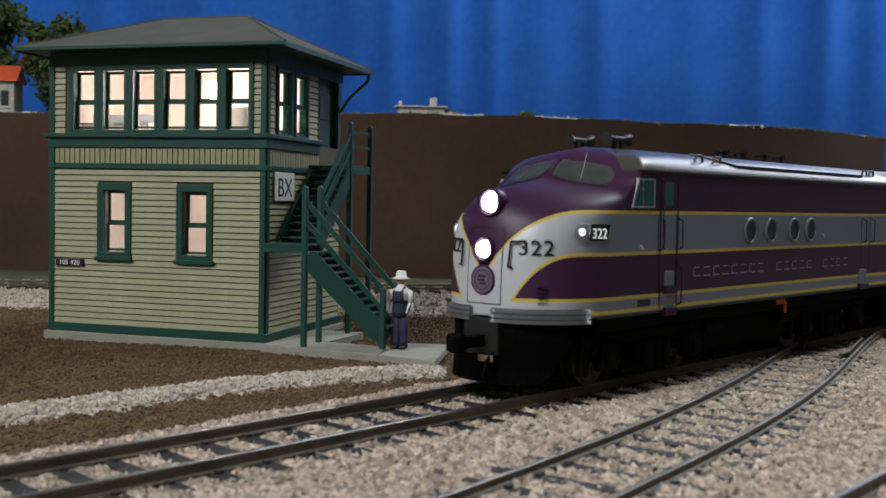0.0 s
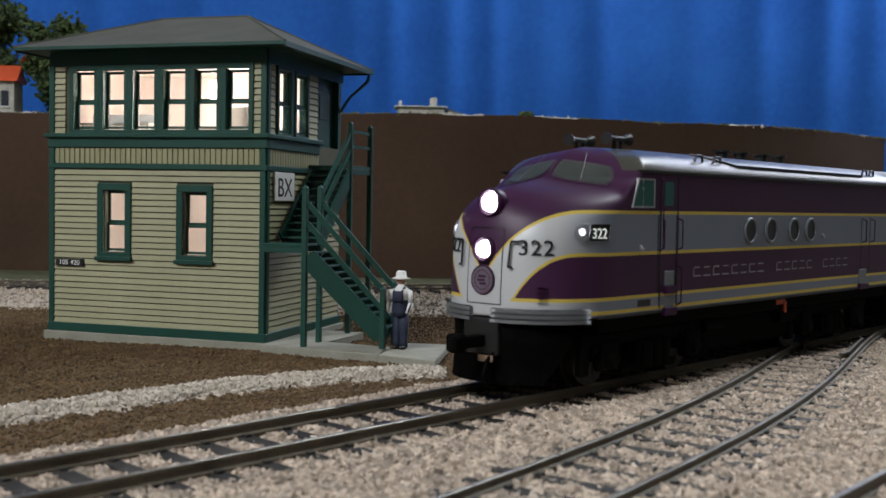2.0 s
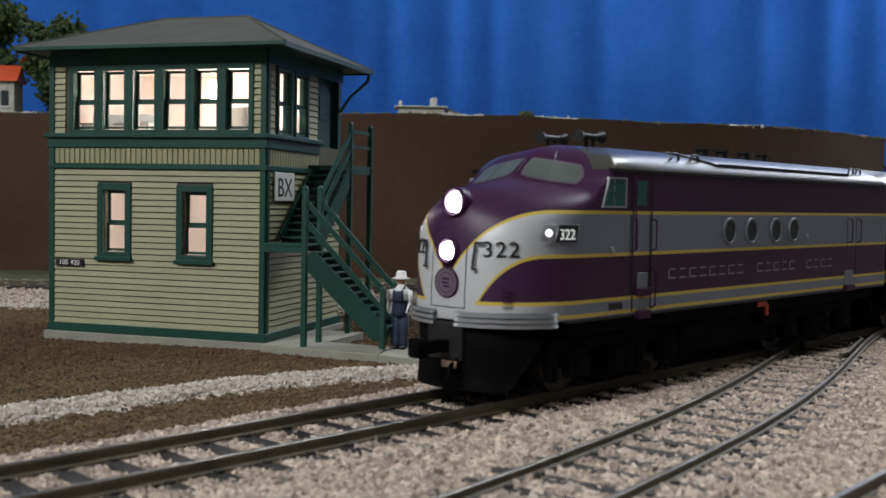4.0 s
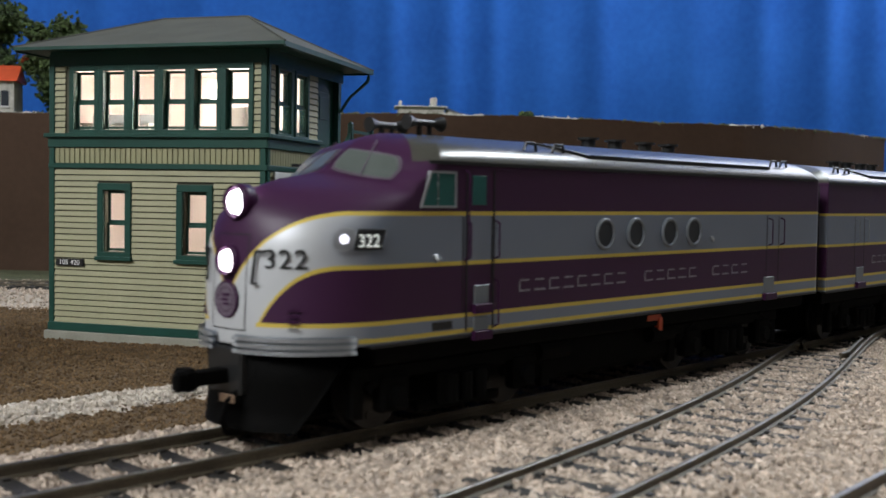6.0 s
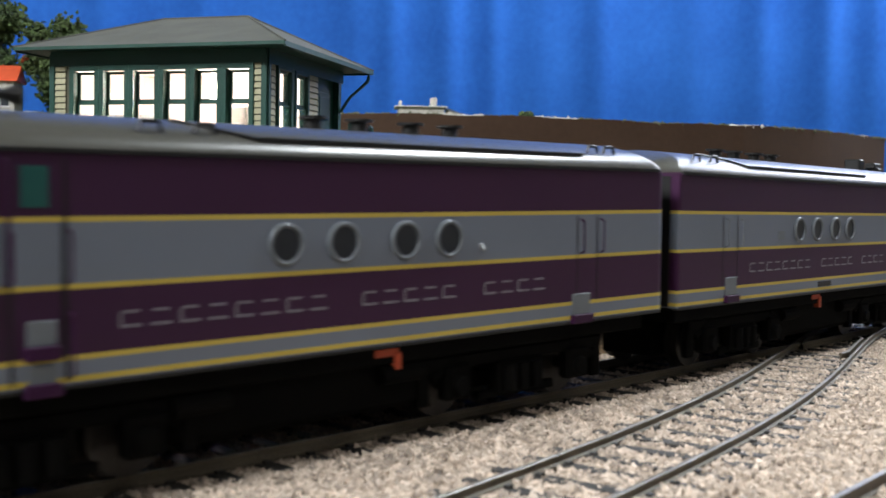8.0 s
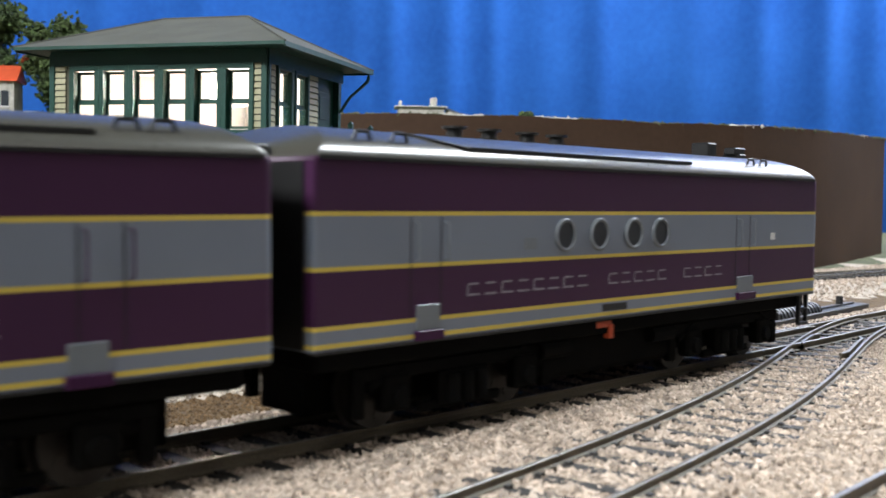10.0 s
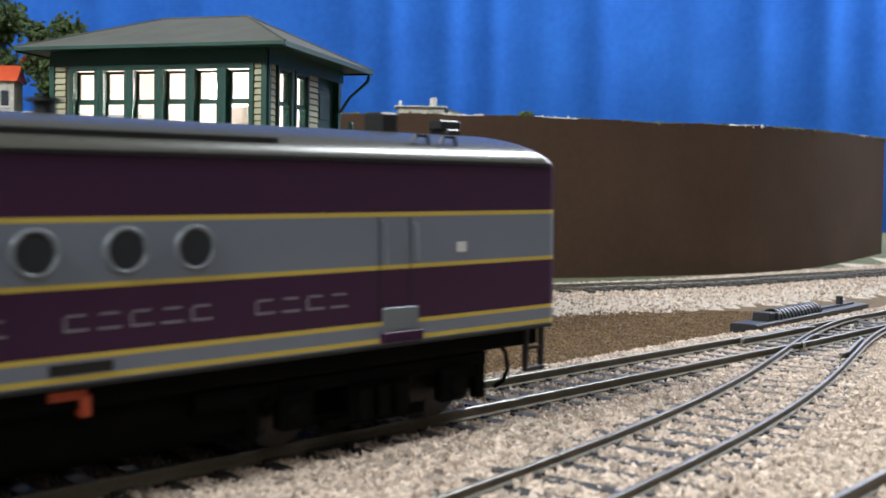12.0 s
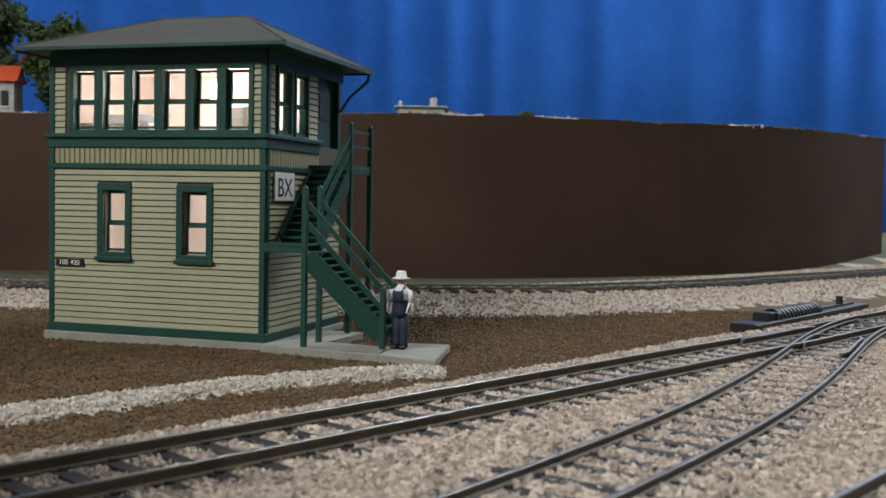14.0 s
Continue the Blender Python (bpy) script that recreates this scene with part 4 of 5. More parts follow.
    for x, z in ((135.3, 27.3), (50.3, 28.9)):
        for s in (1, -1):
            part("jack_pad", boxes((x - 0.55, x + 0.35, s * (HW - 0.1), s * (HW + 0.5), z - 0.6, z + 0.1), (x - 0.2, x + 0.7, s * (HW - 0.1), s * (HW + 0.4), z - 0.1, z + 0.6), bevel=0.12), M_SILVER, u, "small bright metal fitting")
    part("coupler_plate", boxes((164.0, 164.4, 0.6, 4.0, 6.2, 7.4), bevel=0.05), M_TAN, u, "tan coupler draft plate")
    # pilot plough, hose, horns
    bm = bmesh.new()
    n, rows = 16, []
    for z, g in ((14, 0.0), (9, -0.6), (5, 0.2), (2.0, 1.6)):
        row = []
        for i in range(2 * n + 1):
            k = i / n
            lo = 0.22 + (14 - z) / 12 * 0.30
            kk = lo + (1 - lo) * min(k, 2 - k)
            q = hull_point(20, kk)
            y = q.y if k <= 1 else -q.y
            row.append(bm.verts.new((145 + (q.x - 145) * (1.0 + g * 0.02), y * 0.93, z)))
        rows.append(row)
    for a, b in zip(rows, rows[1:]):
        for i in range(2 * n):
            bm.faces.new((a[i], a[i + 1], b[i + 1], b[i]))
    bmesh.ops.solidify(bm, geom=bm.faces[:], thickness=0.8)
    part("pilot", bm, M_FRAME_BLACK, u, "black pilot plough", smooth=True)
    part("coupler_pocket", boxes((158.8, 163.2, -4.2, 4.2, 7.2, 14.2), bevel=0.3), M_BLACK, u)
    part("air_hose", pipe([(162.6, 3.2, 8), (165.1, 3.4, 6.5), (166.1, 3.5, 4), (165.1, 3.4, 2), (162.6, 3.2, 1.4)], 0.4, 8), M_FRAME_BLACK, u)
    for x, y in ((125.5, -5.0), (126.0, 5.0)):
        zh = 49.7
        bm = pipe([(x - 3.4, y, zh), (x + 3.4, y, zh)], 0.6, 10)
        for d in (-1, 1):
            rod(bm, (x + d * 2.4, y, zh), (x + d * 4.2, y, zh), 0.7, 1.35, n=12)
            rod(bm, (x + d * 1.2, y, 46.6), (x + d * 1.2, y, zh), 0.45, n=8)
        part("air_horn", bm, M_BLACK, u, "black double air horn")
    lettered_bars(u, 115.4, 33.6, 22.0, 2.1, 1)
    return u


def build_unit_b():
    u = thing("booster_locomotive", "plum and silver cabless booster diesel coupled behind", "locomotive", "train")
    unit_common(u, LEN_B, (102.4, 92.0, 80.6, 71.0), (140.3, 133.6, 39.0, 32.8), ((134.7, 139.9, ((16.2, 20.2),)), (32.0, 39.2, ((16.6, 20.2),))), 87.5, False)
    for s in (1, -1):
        part("builder_plate", boxes((110.6, 113.9, s * (HW - 0.05), s * (HW + 0.15), 28.2, 30.2)), M_GREY, u)
        part("builder_plate", boxes((21.6, 23.6, s * (HW - 0.05), s * (HW + 0.15), 28.2, 29.8)), M_WHITE, u)
    # diaphragms at both ends, end steps at the rear
    for x0, x1 in ((-2.0, 0.6), (LEN_B - 0.6, LEN_B + 2.0)):
        part("diaphragm", boxes((x0, x1, -6.5, -4.5, 13, 44), (x0, x1, 4.5, 6.5, 13, 44), (x0, x1, -6.5, 6.5, 42, 44.5), bevel=0.3), M_BLACK, u)
    for s in (1, -1):
        part("end_ladder", boxes((1.2, 2.0, s * 15.4, s * 16.4, 7.0, 14.6), (5.2, 6.0, s * 15.4, s * 16.4, 7.0, 14.6), (1.2, 6.0, s * 15.4, s * 16.6, 6.6, 7.4), (1.2, 6.0, s * 15.4, s * 16.4, 10.4, 10.9), bevel=0.1), M_BLACK, u)
    part("boiler_chimney", boxes((23, 27, -2.4, 2.4, 47.2, 51.2), bevel=0.4), M_BLACK, u)
    part("steam_vent", boxes((8.4, 11.6, -2.4, 2.4, 46.6, 49.0), (7.4, 12.6, -1.6, 1.6, 48.8, 50.6), bevel=0.3), M_BLACK, u)
    part("air_hose", pipe([(0, 3.2, 10), (-2.6, 3.4, 8), (-3.2, 3.5, 4.5), (-2, 3.4, 2.4), (0, 3.2, 1.6)], 0.45, 8), M_FRAME_BLACK, u)
    lettered_bars(u, 128.9, 45.3, 22.0, 2.1, 1)
    return u


UNIT_A = build_unit_a()
N_A = len(AXLES)
UNIT_B = build_unit_b()


# ---- signal tower: x along the front to its corner, y back, z up, in millimetres ----
TW, TD = 71.8, 55.8
TOWER_POSE = mm(-51.255, 302.086, -4.587, 0, 0.445, -16.59)


def open_wall(width, thick, z0, z1, holes):
    """A wall from x = -width to 0 with rectangular holes (x0, x1, z0, z1) cut through it."""
    bm = bmesh.new()
    xs = sorted({-width, 0.0, *[h[0] for h in holes], *[h[1] for h in holes]})
    for a, b in zip(xs, xs[1:]):
        cut = sorted((h[2], h[3]) for h in holes if h[0] <= a and h[1] >= b)
        z = z0
        for c0, c1 in cut:
            if c0 > z:
                box(bm, a, b, 0, thick, z, c0)
            z = c1
        if z1 > z:
            box(bm, a, b, 0, thick, z, z1)
    bmesh.ops.remove_doubles(bm, verts=bm.verts, dist=0.001)
    return bm


def clapboards(parent, x0, x1, z0, z1, pitch, holes, material, turn=None):
    """Overlapping boards, each a wedge with its butt edge down."""
    n = int(round((z1 - z0) / pitch))
    pitch = (z1 - z0) / n
    made = {}
    for k in range(n):
        z = z0 + k * pitch
        spans = [(x0, x1)]
        for h0, h1, b0, b1 in holes:
            if b0 - 0.01 < z + pitch * 0.6 and z + pitch * 0.4 < b1:
                spans = [s for a, b in spans for s in ((a, min(b, h0)), (max(a, h1), b)) if s[1] - s[0] > 0.2]
        for a, b in spans:
            key = (round(a, 2), round(b, 2))
            at = mm(0, 0, z) if turn is None else turn @ mm(0, 0, z)
            if key in made:
                again(made[key], parent, at)
                continue
            t, h = 0.6, pitch - 0.36
            v = [(a, 0, 0), (b, 0, 0), (b, -t, 0), (a, -t, 0), (a, 0, h), (b, 0, h), (b, -0.22, h), (a, -0.22, h)]
            f = [(0, 1, 2, 3), (4, 7, 6, 5), (3, 2, 6, 7), (0, 4, 5, 1), (0, 3, 7, 4), (1, 5, 6, 2)]
            made[key] = mesh_part("clapboard", v, f, material, parent)
            made[key].matrix_basis = at


def window_unit(parent, x0, x1, z0, z1, casing, turn, sill=True, deep=1.6):
    """A double-hung window: casing, two sashes with panes, sill."""
    w = part("window", bmesh_casing(x0, x1, z0, z1, casing), M_GREEN, parent, "dark green window casing")
    w.matrix_basis = turn
    a, b, c, d = x0 + casing, x1 - casing, z0 + casing, z1 - casing * 1.1
    mid = c + (d - c) * 0.47
    s = 0.75
    up = part("sash", boxes((a, b, deep - 0.3, deep + 0.3, d - s, d), (a, b, deep - 0.3, deep + 0.3, mid - 0.1, mid + s), (a, a + s, deep - 0.3, deep + 0.3, mid + s, d - s),
                            (b - s, b, deep - 0.3, deep + 0.3, mid + s, d - s)), M_GREEN, w)
    lo = part("sash", boxes((a, b, deep - 0.9, deep - 0.3, mid - s, mid - 0.1), (a, b, deep - 0.9, deep - 0.3, c, c + s), (a, a + s, deep - 0.9, deep - 0.3, c + s, mid - s),
                            (b - s, b, deep - 0.9, deep - 0.3, c + s, mid - s)), M_GREEN, w)
    for e0, e1, y in ((c + s, mid - s, deep - 0.6), (mid + s, d - s, deep)):
        g = part("pane", boxes((a + s, b - s, y - 0.1, y + 0.1, e0, e1)), M_PANE, w, "clear styrene window pane")
        g.visible_shadow = False
    if sill:
        part("sill", boxes((x0 - 0.5, x1 + 0.5, -1.5, 0.0, z0 - 0.9, z0 + 0.3), bevel=0.1), M_GREEN, w)
    return w


def bmesh_casing(x0, x1, z0, z1, c):
    return boxes((x0, x1, -0.9, 0.3, z1 - c, z1), (x0, x1, -0.9, 0.3, z0, z0 + c * 0.8), (x0, x0 + c, -0.9, 2.2, z0 + c * 0.8, z1 - c), (x1 - c, x1, -0.9, 2.2, z0 + c * 0.8, z1 - c), bevel=0.08)


def build_tower():
    t = thing("signal_tower", "cream and dark green two storey railway signal tower with lit windows", "signal tower", at=TOWER_POSE)
    front, right = Matrix.Identity(4), mm(0, 0, 0, 0, 0, 90)
    low = [(-55.1, -43.6, 22.6, 44.8), (-28.3, -16.5, 22.4, 44.7)]
    up = [(-65.0 + 10.2 * i, -65.0 + 10.2 * (i + 1), 59.6, 79.8) for i in range(6)]
    th = 2.2
    # right-hand walls are drawn like the front, then turned; there x runs from 0 back to the rear
    holes = [(h[0] + 2.2, h[1] - 2.2, h[2] + 1.8, h[3] - 2.2) for h in low]
    w = part("front_wall", open_wall(TW, th, 0.3, 58.0, holes), M_GROOVE, t, "cream clapboard front wall")
    clapboards(w, -TW + 1.5, -1.5, 2.4, 49.2, 1.8, [(a - 0.1, b + 0.1, c - 0.9, d + 0.2) for a, b, c, d in low], M_CREAM)
    n = 39
    for i in range(n):
        x = -TW + 1.6 + (TW - 3.2) * i / n
        if i == 0:
            first = part("batten_board", boxes((0.12, (TW - 3.2) / n - 0.16, -0.5, 0.0, 50.8, 55.4), bevel=0.06), M_CREAM, w)
            first.matrix_basis = mm(x, 0, 0)
        else:
            again(first, w, mm(x, 0, 0))
    w2 = part("front_wall_upper", open_wall(TW, th, 58.0, 84.0, [(-64.6, -4.4, 60.4, 78.6)]), M_GROOVE, t, "window wall of the upper storey")
    for a, b in ((-TW + 1.5, -66.6), (-3.9, -1.5)):
        clapboards(w2, a, b, 59.8, 80.2, 1.8, [], M_CREAM)
    w3 = part("right_wall", open_wall(TD, th, 0.3, 58.0, []), M_GROOVE, t, "clapboard side wall")
    w3.matrix_basis = right @ mm(TD, 0, 0)
    clapboards(w3, -TD + 1.5, -1.5, 2.4, 49.2, 1.8, [], M_CREAM)
    for i in range(20):
        again(first, w3, mm(-TD + 1.6 + 1.76 * i, 0, 0))
    w4 = part("right_wall_upper", open_wall(36.5, 0.8, 58.0, 84.0, [(-29.9, -21.1, 60.4, 78.6), (-17.9, -9.1, 60.4, 78.6)]), M_GROOVE, t, "side wall of the upper storey")
    w4.matrix_basis = right @ mm(36.5, 0, 0)
    clapboards(w4, -35.0, -31.8, 59.8, 80.2, 1.8, [], M_CREAM)
    clapboards(w4, -7.6, -1.0, 59.8, 80.2, 1.8, [], M_CREAM)
    part("back_wall", boxes((-TW, 0, TD - th, TD, 0.3, 84)), M_GREEN, t)
    part("left_wall", boxes((-TW, -TW + th, th, TD - th, 0.3, 84)), M_GREEN, t)
    part("porch_wall", boxes((-3.0, -2.0, 36.5, TD - th, 56, 84)), M_GREEN, t, "dark green recessed porch wall")
    part("porch_return", boxes((-7, -0.2, 35.0, 36.5, 57, 84)), M_GREEN, t)
    part("porch_lining", boxes((-7.4, -0.9, 34.4, 34.9, 57.5, 82.3), (-7.6, -7.1, 34.9, 53.0, 57.5, 82.3)), M_PLASTER_IN, t)
    door = part("door", boxes((-2.0, -1.5, 40, 50, 57, 76), (-1.5, -1.3, 41, 49, 67, 74.5), bevel=0.1), M_GREEN, t, "dark green door")
    part("porch_post", boxes((-1.8, -0.2, TD - 1.8, TD - 0.2, 50, 84)), M_GREEN, t)
    # inside faces, lit by the lamps
    part("ceiling_panel", boxes((-TW + 2.4, -2.4, 2.4, TD - 2.4, 82.4, 83.4)), M_PLASTER_IN, t)
    part("upper_floor", boxes((-TW + 2.2, -2.2, 2.2, TD - 2.2, 56.2, 57.4)), M_PLASTER_IN, t)
    part("ground_floor", boxes((-TW + 2.2, -2.2, 2.2, TD - 2.2, 0.4, 1.2)), M_PLASTER_IN, t)
    part("back_lining", boxes((-TW + 2.3, -2.3, TD - 3.0, TD - 2.4, 1.2, 82.4)), M_PLASTER_IN, t)
    part("left_lining", boxes((-TW + 2.3, -TW + 2.9, 2.4, TD - 3.1, 1.2, 82.4)), M_PLASTER_IN, t)
    part("right_lining", boxes((-3.7, -3.1, 36.8, TD - 3.1, 57.5, 82.3), (-2.9, -2.3, 2.4, TD - 3.1, 1.3, 56.1)), M_PLASTER_IN, t)
    # green trim
    for x0, x1 in ((-TW - 0.3, -TW + 1.5), (-1.5, 0.3)):
        part("corner_board", boxes((x0, x1, -0.75, 0.0, 2.3, 58), bevel=0.1), M_GREEN, t)
        part("corner_board", boxes((x0, x1, -0.75, 0.0, 59.7, 83.4), bevel=0.1), M_GREEN, t)
    for z0, z1 in ((2.3, 58), (59.7, 83.4)):
        part("corner_board", boxes((0.0, 0.75, 0.0, 1.5, z0, z1), bevel=0.1), M_GREEN, t)
    part("base_board", boxes((-TW - 0.5, 1.0, -1.1, -0.05, -0.2, 2.35), bevel=0.15), M_GREEN, t)
    part("base_board", boxes((0.05, 1.0, -0.05, TD, -0.2, 2.35), bevel=0.15), M_GREEN, t)
    part("belt_trim", boxes((-TW - 0.5, 0.9, -0.9, -0.05, 49.2, 50.75), bevel=0.12), M_GREEN, t)
    part("belt_trim", boxes((0.05, 0.9, 0, 36.5, 49.2, 50.75), bevel=0.12), M_GREEN, t)
    part("sill_band", boxes((-TW - 0.6, 1.0, -1.0, -0.05, 55.5, 58.4), bevel=0.12), M_GREEN, t)
    part("sill_band", boxes((0.05, 1.0, 0, 36.6, 55.5, 58.4), bevel=0.12), M_GREEN, t)
    part("sill_shelf", boxes((-TW - 1.6, 1.9, -1.9, 0.0, 58.4, 59.7), bevel=0.2), M_GREEN, t)
    part("sill_shelf", boxes((0.0, 1.9, 0, 37.2, 58.4, 59.7), bevel=0.2), M_GREEN, t)
    part("head_board", boxes((-TW + 0.2, -0.2, -0.7, -0.05, 79.8, 84.0)), M_GREEN, t)
    part("head_board", boxes((0.05, 0.7, 0, TD, 79.8, 84.0)), M_GREEN, t)
    # windows
    for a, b, c, d in low:
        window_unit(t, a, b, c, d, 2.0, front, deep=2.2)
    for a, b, c, d in up:
        window_unit(t, a, b, c, d, 1.5, front, sill=False, deep=1.8)
    for a, b in ((-30.6, -20.4), (-18.6, -8.4)):
        window_unit(t, a, b, 59.6, 79.8, 1.0, right @ mm(36.5, 0, 0), sill=False, deep=0.7)
    part("mullion_board", boxes((0.05, 0.5, 16.15, 17.85, 59.8, 79.9)), M_GREEN, t)
    # signs
    s = part("station_sign", boxes((0.8, 1.3, 3.6, 16.8, 40.6, 48.9), bevel=0.1), M_WHITE, t, "white board with black letters")
    lettering("sign_letters", "BX", 5.6, M_BLACK, s, mm(1.34, 10.2, 41.8, 90, 0, 90), 1.0, 0.03)
    s = part("mile_sign", boxes((-69.4, -59.8, -1.0, -0.5, 19.6, 21.8), bevel=0.05), M_BLACK, t, "small black number sign")
    lettering("sign_digits", "105 420", 1.5, M_WHITE, s, mm(-64.6, -1.03, 20.05, 90, 0, 0), 1.05, 0.03)
    # hipped roof
    e = (-80.2, 8.8, -7.0, TD + 7.0)
    r0, r1, ry, rz = -50.4, -20.4, TD / 2, 98.2
    bm = bmesh.new()
    z = 84.9
    low4 = [bm.verts.new(q) for q in ((e[0], e[2], z), (e[1], e[2], z), (e[1], e[3], z), (e[0], e[3], z))]
    a, b = bm.verts.new((r0, ry, rz)), bm.verts.new((r1, ry, rz))
    for f in ((low4[0], low4[1], b, a), (low4[1], low4[2], b), (low4[2], low4[3], a, b), (low4[3], low4[0], a), tuple(reversed(low4))):
        bm.faces.new(f)
    part("roof", bm, M_SHINGLE, t, "grey hipped roof")
    part("fascia", boxes((e[0], e[1], e[2], e[2] + 0.8, 83.95, 84.9)), M_GREEN, t)
    part("fascia", boxes((e[0], e[1], e[3] - 0.8, e[3], 83.5, 84.9)), M_GREEN, t)
    part("fascia", boxes((e[0], e[0] + 0.8, e[2] + 0.8, e[3] - 0.8, 83.5, 84.9)), M_GREEN, t)
    part("fascia", boxes((e[1] - 0.8, e[1], e[2] + 0.8, e[3] - 0.8, 83.5, 84.9)), M_GREEN, t)
    part("soffit", boxes((e[0] + 0.8, e[1] - 0.8, e[2] + 0.8, e[3] - 0.8, 84.0, 84.8)), M_GREEN, t)
    for k in range(4):
        c0 = low_corner(e, k)
        c1 = (r0, ry, rz) if k in (0, 3) else (r1, ry, rz)
        part("hip_cap", pipe([(c0[0], c0[1], 84.95), (c1[0], c1[1], rz + 0.05)], 0.35), M_SHINGLE, t)
    part("ridge_cap", pipe([(r0, ry, rz), (r1, ry, rz)], 0.4), M_SHINGLE, t)
    part("eave_brace", pipe([(0.2, TD - 1.0, 70.5), (2.8, TD + 1.0, 75.5), (7.6, TD + 5.0, 81.2), (7.8, TD + 5.2, 83.5)], 0.5), M_GREEN, t)
    # lamps inside: bulbs hang in both storeys
    for x, y, z, p in ((-28.0, 20.0, 76.0, 0.056), (-37.0, 12.0, 50.0, 0.027)):
        bm = bmesh.new()
        bmesh.ops.create_uvsphere(bm, u_segments=12, v_segments=8, radius=1.5)
        bmesh.ops.translate(bm, vec=(x, y, z), verts=bm.verts)
        part("bulb", bm, M_BULB, t, "lit miniature bulb", smooth=True)
        data = bpy.data.lights.new("tower_lamp", "POINT")
        data.energy, data.color, data.shadow_soft_size = p, (1.0, 0.90, 0.85), 0.002
        ob = new("tower_lamp", data)
        ob.matrix_world = TOWER_POSE @ mm(x, y + 1.0, z - 2.6)
    return t


def low_corner(e, k):
    return ((e[0], e[2]), (e[1], e[2]), (e[1], e[3]), (e[0], e[3]))[k]


def build_tower_inside():
    d = thing("lever_desk", "white operator desk with small levers inside the tower", "desk", at=TOWER_POSE @ mm(-62, 6, 57.4))
    part("desk_top", boxes((-4, 20, 0, 7, 5.2, 5.9), bevel=0.1), M_WHITE, d)
    for x in (-3.5, 19):
        part("desk_side", boxes((x, x + 0.7, 0.3, 6.7, 0, 5.2)), M_WHITE, d)
    part("desk_back", boxes((-4, 20, 6.4, 7, 5.9, 9.0), bevel=0.1), M_WHITE, d)
    for x in (4, 13):
        part("desk_lever", pipe([(x, 3, 5.9), (x, 2.6, 9.6)], 0.3), M_WHITE, d)
    c = thing("filing_cabinet", "pale filing cabinet inside the tower", "cabinet", at=TOWER_POSE @ mm(-26, 20, 57.4))
    part("cabinet_body", boxes((0, 9, 0, 6, 0, 12), bevel=0.2), M_WHITE, c)
    for z in (1, 4.8, 8.6):
        part("drawer", boxes((0.5, 8.5, -0.2, 0, z, z + 3.2), bevel=0.05), M_WHITE, c)


